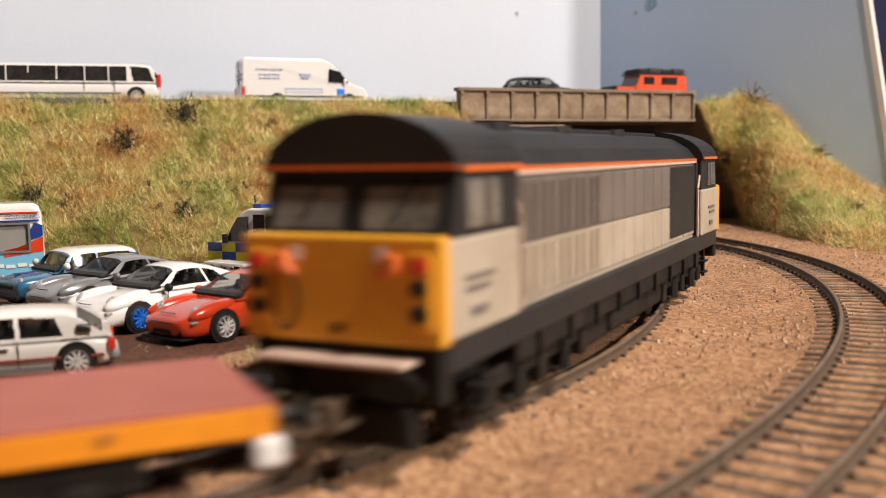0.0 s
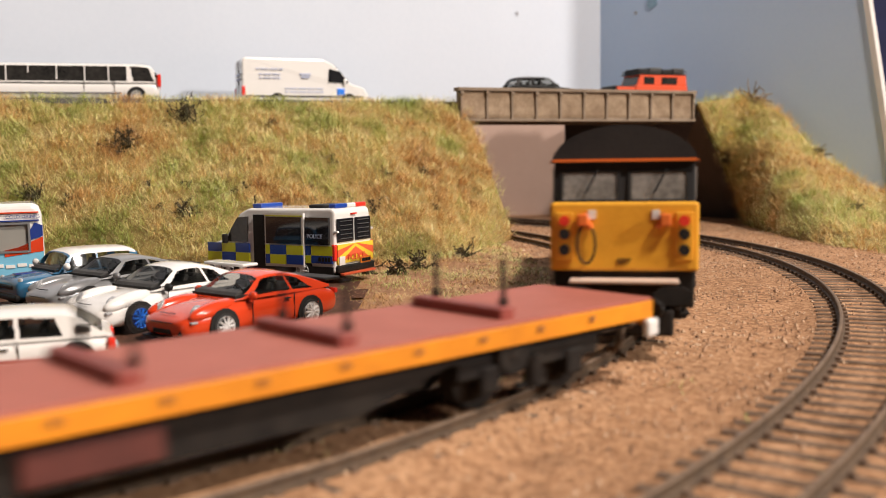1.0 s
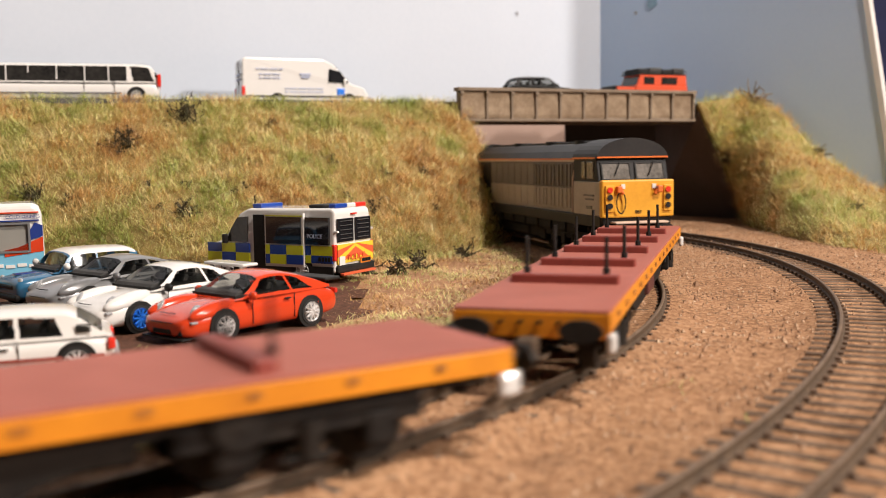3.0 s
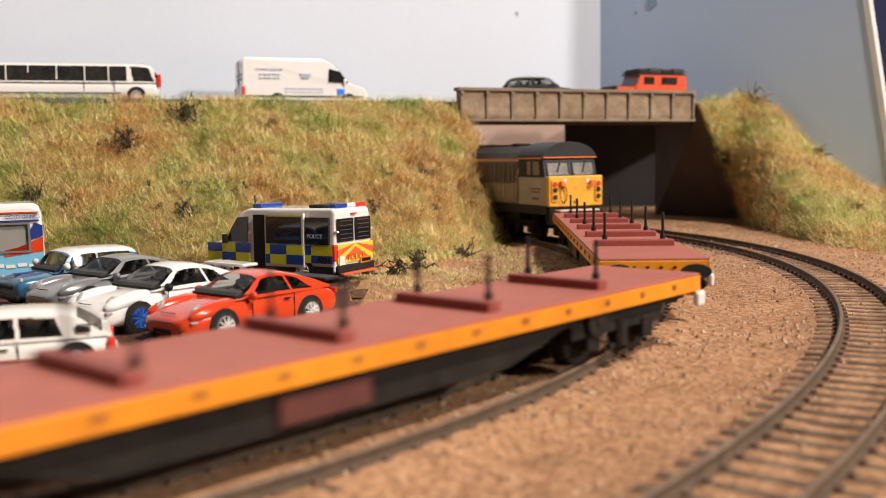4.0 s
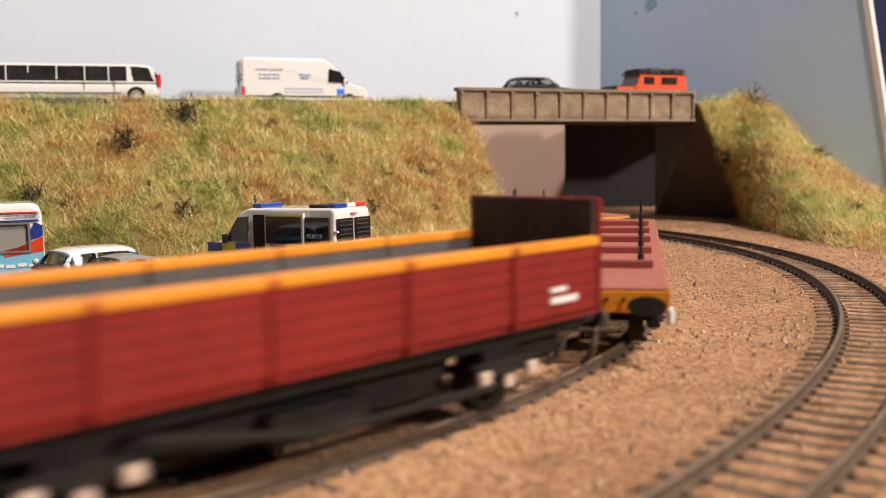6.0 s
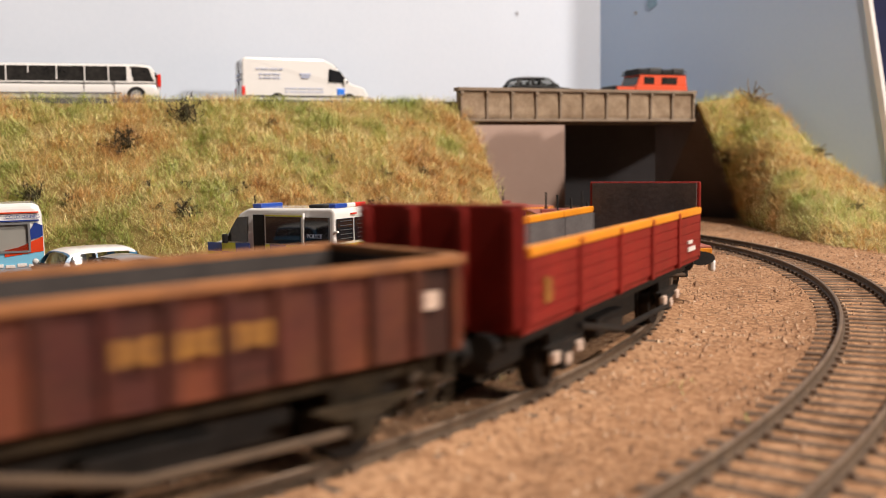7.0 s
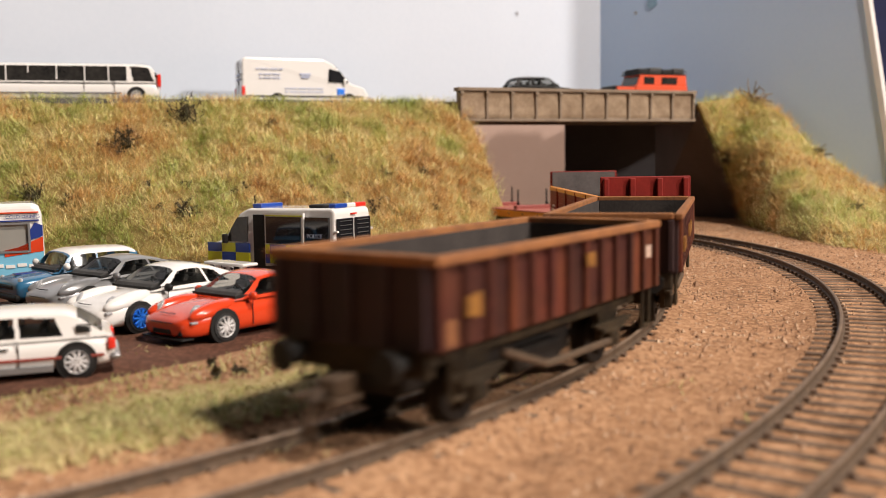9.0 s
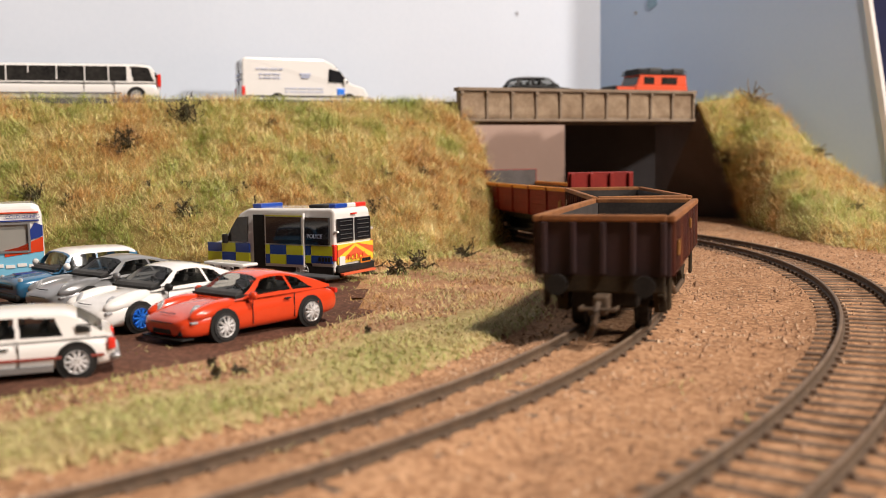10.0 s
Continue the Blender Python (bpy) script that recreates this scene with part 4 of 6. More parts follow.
SMOKED = mottled("smoked_window", (0.010, 0.010, 0.010), (0.040, 0.036, 0.032), 170, 0.06, 700, 0.0)
RIM = mottled("bright_silver_rim", (0.58, 0.57, 0.56), (0.74, 0.73, 0.72), 300, 0.3, 900, 0.05, 0.15, 0.3)
INK_BLUE = paint("blue_print", (0.50, 0.55, 0.72), 0.5, 0.0)


def loft(bm, stations):
    """Stations along x, each (x, half sections [(y, z), ...] from the underside's middle to the top's middle)."""
    rings = []
    for x, half in stations:
        ring = [bm.verts.new((x, y, z)) for y, z in half] + [bm.verts.new((x, -y, z)) for y, z in half[-2:0:-1]]
        rings.append(ring)
    n = len(rings[0])
    for a, b in zip(rings, rings[1:]):
        for i in range(n):
            bm.faces.new((a[i], a[(i + 1) % n], b[(i + 1) % n], b[i]))
    bm.faces.new(rings[0])
    bm.faces.new(rings[-1][::-1])
    return bm


def soften(ob, levels=2):
    m = ob.modifiers.new("round", "SUBSURF")
    m.levels = m.render_levels = levels
    for p in ob.data.polygons:
        p.use_smooth = True
    return ob


def wheel(o, x, y, r, w, rim_mat, spokes=10):
    s = 1 if y > 0 else -1
    bm = tube(bmesh.new(), (x, y - s * w, r), (x, y, r), r, 28)
    bmesh.ops.bevel(bm, geom=[e for e in bm.edges if abs(e.calc_face_angle(0)) > 1], offset=r * .12, segments=2, affect="EDGES")
    wh = part("wheel", bm, TYRE, o, smooth=False)
    bm = tube(bmesh.new(), (x, y - s * .0006, r), (x, y + s * .0003, r), r * .70, 24)
    bmesh.ops.inset_region(bm, faces=[f for f in bm.faces if len(f.verts) > 8 and f.normal.y * s > 0], thickness=r * .07, depth=-.0003)
    for k in range(spokes):
        a = k * 2 * math.pi / spokes
        tube(bm, (x + r * .12 * math.cos(a), y + s * .0003, r + r * .12 * math.sin(a)), (x + r * .60 * math.cos(a), y + s * .0003, r + r * .60 * math.sin(a)), r * .085, 5)
    tube(bm, (x, y - s * .0003, r), (x, y + s * .0004, r), r * .16, 10)
    part("rim", bm, rim_mat, wh, "blue spoked rim" if rim_mat is BLUE_RIM else "silver spoked rim")


def inside(poly, x, t):
    hit = False
    for (x0, t0), (x1, t1) in zip(poly, poly[1:] + poly[:1]):
        if (t0 > t) != (t1 > t) and x < (x1 - x0) * (t - t0) / (t1 - t0) + x0:
            hit = not hit
    return hit


def cabin(o, L, w, H, prof, zb, wb, wr, panes, shell_mat, roof_mat, pane_mat=None):
    """A smooth cabin over the belt line, split into its shell and its panes. prof: centre line (x, z) from front to rear as shares of L and H;
    panes: (name, on both sides?, outline in (x, t)), t running from the belt (0) to the roof's middle (1)."""
    N, K = 150, 44
    xs = np.linspace(prof[0][0], prof[-1][0], N)
    zt = np.interp(-xs, [-p[0] for p in prof], [p[1] for p in prof])
    pad = np.r_[[zt[0]] * 5, zt, [zt[-1]] * 5]
    zt = np.convolve(pad, np.ones(11) / 11, "valid")
    mid, span = (xs[0] + xs[-1]) / 2, abs(xs[0] - xs[-1]) / 2
    V = []
    for x, z in zip(xs, zt):
        z = max(z, zb + .004)
        k = 1 - .13 * abs((x - mid) / span) ** 3
        b, r = wb * w * k, wr * w * k
        share = (z - zb) / (max(zt) - zb)
        r = b + (r - b) * share
        zs = zb + .80 * (z - zb)
        for j in range(K + 1):
            t = j / K
            if t < .5:
                y, zz = b + (r - b) * t / .5, zb + (zs - zb) * t / .5
            else:
                a = (t - .5) * math.pi
                y, zz = r * math.cos(a) ** .8 if t < 1 else 0.0, zs + (z - zs) * math.sin(a)
            V.append((x * L, y, zz * H))
    V2 = V + [(x, -y, z) for x, y, z in V]
    n = len(V)
    groups = {}
    for i in range(N - 1):
        for j in range(K):
            x, t = (xs[i] + xs[i + 1]) / 2, (j + .5) / K
            key = "roof" if (roof_mat is not shell_mat and t > .46 and zt[i] > .93) else "cabin_shell"
            for q, (name, both, poly) in enumerate(panes):
                if inside(poly, x, t):
                    key = (q, name, both)
            f = (i * (K + 1) + j, i * (K + 1) + j + 1, (i + 1) * (K + 1) + j + 1, (i + 1) * (K + 1) + j)
            for sd in (0, 1):
                g = key if not isinstance(key, tuple) or not key[2] else (*key, sd)
                groups.setdefault(g, []).append(tuple(v + sd * n for v in (f if sd == 0 else f[::-1])))
    for g, fs in groups.items():
        used = sorted({v for f in fs for v in f})
        at_ = {v: i for i, v in enumerate(used)}
        name = g if isinstance(g, str) else g[1]
        mat = {"roof": roof_mat, "cabin_shell": shell_mat}.get(g) if isinstance(g, str) else pane_mat or CLEAR
        sheet(name, [V2[v] for v in used], [tuple(at_[v] for v in f) for f in fs], mat, o, smooth=True)


def furnish(o, L, w, H, front, rear, zb):
    """What shows through the windows: a dark tray, a dashboard, seats and a steering wheel."""
    z = (zb + .075) * H
    part("interior_tray", boxed(rear * L, front * L, -w * .84, w * .84, z - .0010, z, .0002), BLACK, o, "dark interior floor")
    part("dashboard", prism(bmesh.new(), [(front * L - .0036, z), (front * L - .0005, z), (front * L - .0012, z + .0007), (front * L - .0032, z + .0011)], "y", -w * .78, w * .78), CABIN, o)
    for s in (1, -1):
        for x, top in ((front - .235, .885), (front - .42, .82)):
            if x - .05 < rear:
                continue
            bm = prism(bmesh.new(), [(x * L - .0016, z), (x * L + .0004, z), (x * L - .0006, H * top - .0016), (x * L - .0020, H * top - .0016)], "y", s * w * .42 - .0026, s * w * .42 + .0026, .0004)
            box(bm, x * L - .0022, x * L - .0010, s * w * .42 - .0014, s * w * .42 + .0014, H * top - .0018, H * top, .0004)
            part("seat", bm, CABIN, o, "grey moulded seat")
    c = Vector((front * L - .0052, w * .42, z + .0011))
    ring = [c + Vector((.0007 * math.cos(a), .0016 * math.sin(a), .0015 * math.cos(a))) for a in np.linspace(0, 2 * math.pi, 13)]
    part("steering_wheel", wire(bmesh.new(), ring, .00022, 5), BLACK, o)


def sections(rows):
    """rows: (x, underside, sill, shoulder, bonnet top, half width)."""
    out = []
    for x, zu, zs, zt, w in rows:
        h = zt - zu
        out.append((x, [(0, zu), (w * .86, zu), (w * .97, zu + h * .16), (w, zu + h * .45), (w * .985, zu + h * .72), (w * .90, zu + h * .93), (w * .5, zt), (0, zt + h * .02)]))
    return out


def car(name, label, m, L, W, H, rows, house, wheels, body_mat, roof_mat, rim_mat, extras=None, r=.0043):
    o = tagged(empty(name, m), label, "car", "parked model cars")
    w = W / 2
    soften(part("body", loft(bmesh.new(), sections([(x * L, zu * H, 0, zt * H, k * w) for x, zu, zt, k in rows])), body_mat, o))
    cabin(o, L, w, H, *house, body_mat, roof_mat)
    furnish(o, L, w, H, house[0][0][0] - .01, house[0][-1][0] + .10, house[1])
    for x in wheels:
        for s in (1, -1):
            bm = tube(bmesh.new(), (x * L, s * (w * .80), r * 1.02), (x * L, s * (w * 1.0 + .00012), r * 1.02), r * 1.17, 26)
            part("wheel_arch", bm, BLACK, o)
            wheel(o, x * L, s * (w + .0004), r, .0026, rim_mat)
    if extras:
        extras(o, L, w, H)
    return o


# side outline of a low rear-engined coupe: x, underside, top, width
COUPE = [(.500, .20, .33, .56), (.488, .13, .40, .76), (.45, .10, .465, .90), (.38, .10, .535, .985), (.27, .10, .595, 1.0), (.13, .10, .625, .975), (-.05, .10, .635, .975),
         (-.20, .10, .655, 1.0), (-.32, .11, .665, 1.03), (-.42, .13, .625, .985), (-.482, .17, .54, .86), (-.50, .25, .46, .70)]


def coupe_extras(stripe, wing, body):
    def make(o, L, w, H):
        for s in (1, -1):
            seat_ = pose(L * .408, s * w * .715, H * .498, 0, 52, s * 24)
            fend = bmesh.new()
            bmesh.ops.create_uvsphere(fend, u_segments=20, v_segments=12, radius=1, matrix=pose(L * .315, s * w * .74, H * .50, 0, 9, s * 6) @ Matrix.Diagonal((L * .150, w * .235, H * .135, 1)))
            part("front_wing", fend, body, o, smooth=True)
            lens = bmesh.new()
            bmesh.ops.create_uvsphere(lens, u_segments=20, v_segments=10, radius=1, matrix=seat_ @ Matrix.Diagonal((.0024, .00165, .00075, 1)))
            hl = part("headlight", lens, LAMP_GLASS, o, "clear oval headlight", smooth=True)
            bulb = bmesh.new()
            bmesh.ops.create_uvsphere(bulb, u_segments=12, v_segments=8, radius=1, matrix=seat_ @ pose(-.0003, 0, .00045) @ Matrix.Diagonal((.0010, .0009, .0005, 1)))
            part("reflector", bulb, RIM, hl, smooth=True)
            part("indicator", boxed(L * .425, L * .462, *sorted((s * w * .80, s * w * .925)), H * .335, H * .375, .0003), LAMP_GLASS, o, "slim front lamp")
            bm = bmesh.new()
            bmesh.ops.create_uvsphere(bm, u_segments=12, v_segments=8, radius=1, matrix=pose(L * .12, s * w * 1.06, H * .66) @ Matrix.Diagonal((.0012, .0017, .0013, 1)))
            part("mirror", bm, stripe[1] or BLACK, o, smooth=True)
            part("tail_light", boxed(-L * .485, -L * .465, s * w * .72 - .002, s * w * .72 + .002, H * .47, H * .56, .0004), RED_LENS, o)
            part("door_gap", boxed(L * .110, L * .113, s * w * .975 - .0001, s * w * .975 + .0002, H * .2, H * .60), BLACK, o)
            part("door_gap", boxed(-L * .158, -L * .155, s * w * .985 - .0001, s * w * .985 + .0002, H * .2, H * .60), BLACK, o)
            part("door_handle", boxed(-L * .13, -L * .09, s * w * 1.0 - .0003, s * w * 1.0 + .0003, H * .52, H * .545, .0001), BLACK, o)
            part("air_intake", boxed(L * .470, L * .4935, s * w * .52 - .0022, s * w * .52 + .0022, H * .15, H * .27, .0006), BLACK, o, "black front air intake")
            if stripe[0]:
                part("side_stripe", boxed(-L * .18, L * .20, s * w * .992 - .0002, s * w * .992 + .0002, H * .19, H * .245), stripe[0], o, "blue side stripe")
        part("grille", boxed(L * .480, L * .5005, -w * .36, w * .36, H * .16, H * .26, .0005), BLACK, o, "black lower grille")
        part("bumper_slot", boxed(L * .483, L * .4985, -w * .42, w * .42, H * .335, H * .352, .0002), BLACK, o)
        part("bonnet_gap", wire(bmesh.new(), [(L * .462, -w * .30, H * .475), (L * .468, 0, H * .472), (L * .462, w * .30, H * .475)], .00014, 5), BLACK, o)
        part("splitter", boxed(L * .43, L * .502, -w * .8, w * .8, H * .085, H * .115, .0003), BLACK if not stripe[0] else stripe[0], o)
        part("spoiler", boxed(-L * .515, -L * .40, -w * .86, w * .86, H * wing, H * (wing + .06), .0006), BLACK if not stripe[0] else WHITE_CAR, o, "raised rear spoiler")
        for s in (1, -1):
            part("spoiler_leg", boxed(-L * .47, -L * .44, s * w * .55 - .0008, s * w * .55 + .0008, H * .56, H * wing), BLACK if not stripe[0] else WHITE_CAR, o)
        part("wiper", wire(bmesh.new(), [(L * .14, -w * .3, H * .67), (L * .10, w * .2, H * .75)], .00018), BLACK, o)
    return make


COUPE_HOUSE = ([(.205, .60), (.12, .78), (.03, .955), (-.05, .995), (-.13, .98), (-.24, .90), (-.34, .78), (-.44, .64)], .60, .93, .70, [
    ("windscreen", False, [(.185, .22), (.045, .56), (.035, .62), (.03, 1.01), (.17, 1.01)]),
    ("door_window", True, [(.115, .08), (.015, .48), (-.125, .48), (-.150, .08)]),
    ("quarter_window", True, [(-.165, .08), (-.140, .48), (-.210, .46), (-.300, .10)]),
    ("rear_window", False, [(-.235, .66), (-.235, 1.01), (-.375, 1.01), (-.355, .62)])])
MINI_HOUSE = ([(.235, .56), (.16, .78), (.10, .95), (.02, .995), (-.20, .995), (-.38, .975), (-.44, .90), (-.485, .57)], .57, .95, .80, [
    ("windscreen", False, [(.20, .20), (.115, .56), (.11, 1.01), (.195, 1.01)]),
    ("door_window", True, [(.150, .06), (.085, .47), (-.090, .47), (-.105, .06)]),
    ("quarter_window", True, [(-.122, .06), (-.105, .47), (-.360, .47), (-.395, .06)]),
    ("rear_window", False, [(-.435, .25), (-.425, 1.01), (-.468, 1.01), (-.468, .25)])])
HATCH_HOUSE = ([(.265, .56), (.17, .78), (.09, .96), (.02, .995), (-.15, .995), (-.29, .965), (-.36, .87), (-.485, .57)], .57, .96, .82, [
    ("windscreen", False, [(.225, .20), (.105, .56), (.10, 1.01), (.22, 1.01)]),
    ("door_window", True, [(.155, .06), (.075, .47), (-.055, .47), (-.065, .06)]),
    ("quarter_window", True, [(-.085, .06), (-.075, .47), (-.235, .46), (-.270, .06)]),
    ("rear_window", False, [(-.335, .60), (-.335, 1.01), (-.445, 1.01), (-.445, .40)])])
SUV_HOUSE = ([(.225, .63), (.16, .80), (.09, .96), (.02, .995), (-.25, .995), (-.40, .965), (-.45, .85), (-.485, .64)], .63, .94, .80, [
    ("windscreen", False, [(.205, .20), (.105, .56), (.10, 1.01), (.20, 1.01)]),
    ("door_window", True, [(.145, .06), (.075, .47), (-.055, .47), (-.065, .06)]),
    ("rear_door_window", True, [(-.085, .06), (-.075, .47), (-.20, .47), (-.21, .06)]),
    ("quarter_window", True, [(-.230, .06), (-.22, .47), (-.36, .46), (-.40, .06)]),
    ("rear_window", False, [(-.43, .40), (-.42, 1.01), (-.475, 1.01), (-.475, .30)])])
car("sports_car", "bright red sports coupe with silver wheels and black spoiler", pose(-.0600, .2915, PARK_Z, 0, 0, -129.5), .0592, .0240, .0180, COUPE, COUPE_HOUSE, (.285, -.265), RED_CAR, RED_CAR, RIM, coupe_extras((None, RED_CAR), .70, RED_CAR))
car("sports_car", "white sports coupe with bright blue wheels and blue stripe", pose(-.0895, .3090, PARK_Z, 0, 0, -128.5), .0600, .0243, .0188, COUPE, COUPE_HOUSE, (.285, -.265), WHITE_CAR, WHITE_CAR, BLUE_RIM, coupe_extras((BLUE_RIM, None), .81, WHITE_CAR))
car("sports_car", "grey metallic sports coupe parked between cars", pose(-.1175, .3460, PARK_Z, 0, 0, -129), .0590, .0240, .0180, COUPE, COUPE_HOUSE, (.285, -.265), SILVER_CAR, SILVER_CAR, RIM, coupe_extras((None, SILVER_CAR), .66, SILVER_CAR))

HATCH = [(.500, .22, .46, .72), (.485, .15, .58, .86), (.44, .13, .63, .95), (.33, .12, .665, .99), (.2, .12, .685, 1.0), (0, .12, .69, 1.0), (-.2, .12, .70, 1.0), (-.38, .12, .70, .99), (-.46, .14, .66, .95), (-.495, .18, .58, .86), (-.50, .24, .50, .78)]


HATCH = [(x, a, b * .87, k) for x, a, b, k in HATCH]


def mini_extras(o, L, w, H):
    for s in (1, -1):
        lens = bmesh.new()
        bmesh.ops.create_uvsphere(lens, u_segments=16, v_segments=10, radius=1, matrix=pose(L * .452, s * w * .66, H * .46) @ Matrix.Diagonal((.0010, .0017, .0018, 1)))
        part("headlight", lens, LAMP_GLASS, o, "round headlight", smooth=True)
        bm = bmesh.new()
        bmesh.ops.create_uvsphere(bm, u_segments=12, v_segments=8, radius=1, matrix=pose(L * .16, s * w * 1.1, H * .70) @ Matrix.Diagonal((.0012, .0017, .0014, 1)))
        part("mirror", bm, WHITE_CAR, o, "white mirror", smooth=True)
        part("side_window_trim", boxed(-L * .40, L * .16, s * w * .985 - .0003, s * w * .985 + .0003, H * .56, H * .585), BLACK, o)
    part("grille", boxed(L * .485, L * .503, -w * .55, w * .55, H * .33, H * .42, .0006), BLACK, o, "dark front grille")
    part("front_bumper", boxed(L * .47, L * .512, -w * .86, w * .86, H * .13, H * .26, .0010), BLACK, o)
    part("bonnet_stripe", boxed(L * .22, L * .43, -w * .12, w * .12, H * .575, H * .592), NAVY, o)


car("compact_car", "metallic blue compact car with white roof and mirrors", pose(-.1380, .3610, PARK_Z, 0, 0, -134), .0500, .0232, .0196, HATCH, MINI_HOUSE, (.33, -.33), BLUE_CAR, WHITE_CAR, RIM, mini_extras, .0040)


def hatch_extras(o, L, w, H):
    for s in (1, -1):
        part("rubbing_strip", boxed(-L * .45, L * .42, s * w * 1.0 - .0003, s * w * 1.0 + .0003, H * .295, H * .335, .0001), BEAM_RED, o, "dark red side stripe")
        part("sill_trim", boxed(-L * .22, L * .22, s * w * .98 - .0004, s * w * .98 + .0004, H * .12, H * .22, .0002), SILVER_CAR, o, "grey sill")
        part("door_handle", boxed(-L * .03, L * .02, s * w - .0003, s * w + .0003, H * .47, H * .49), BLACK, o)
        part("door_gap", boxed(-L * .075, -L * .071, s * w - .0002, s * w + .0002, H * .2, H * .56), BLACK, o)
        part("tail_light", boxed(-L * .502, -L * .468, s * w * .80 - .0014, s * w * .80 + .0022, H * .38, H * .54, .0004), RED_LENS, o, "red tail light")
        part("headlight", boxed(L * .470, L * .497, s * w * .60 - .0026, s * w * .60 + .0026, H * .46, H * .57, .0004), LAMP_GLASS, o)
        for k in range(3):
            part("vent_slat", boxed(-L * .395, -L * .33, s * w * .93 - .0004, s * w * .93 + .0004, H * (.66 + k * .04), H * (.68 + k * .04)), BLACK, o)
    part("rear_bumper", boxed(-L * .525, -L * .46, -w * .92, w * .92, H * .20, H * .33, .0012), SILVER_CAR, o, "grey rear bumper")
    part("front_bumper", boxed(L * .46, L * .52, -w * .9, w * .9, H * .18, H * .33, .0012), SILVER_CAR, o, "grey front bumper")


car("hatchback_car", "small white hatchback with dark red side stripe", pose(-.1058, .2315, PARK_Z, 0, 0, -160), .0500, .0212, .0166, HATCH, HATCH_HOUSE, (.325, -.325), WHITE_CAR, WHITE_CAR, RIM, hatch_extras, .0040)

# ---- vans ----
def side_panel(o, name, pts, y, mat, label="", t=.0003):
    """A flat panel of the given outline (x, z) on the side at y."""
    return part(name, prism(bmesh.new(), pts, "y", y - t, y + t), mat, o, label)


def rect(x0, x1, z0, z1):
    return [(x0, z0), (x1, z0), (x1, z1), (x0, z1)]


def van_shell(o, outline, w, mat, taper=.0, soft_edge=.0011):
    """Side outline (x, z) swept across, pinched in towards the roof."""
    bm = prism(bmesh.new(), outline, "y", -w, w)
    zs = [z for _, z in outline]
    lo, hi = min(zs), max(zs)
    for v in bm.verts:
        k = max(0, (v.co.z - lo) / (hi - lo) - .45) / .55
        v.co.y *= 1 - taper * k
    bmesh.ops.recalc_face_normals(bm, faces=bm.faces[:])
    bmesh.ops.bevel(bm, geom=bm.edges[:], offset=soft_edge, segments=3, affect="EDGES", profile=.5)
    return part("body", bm, mat, o)


def van_wheels(o, xs, w, r, rim=RIM):
    for x in xs:
        for s in (1, -1):
            part("wheel_arch", tube(bmesh.new(), (x, s * w * .75, r), (x, s * (w + .00015), r), r * 1.18, 26), BLACK, o)
            wheel(o, x, s * (w + .0004), r, .003, rim, 8)


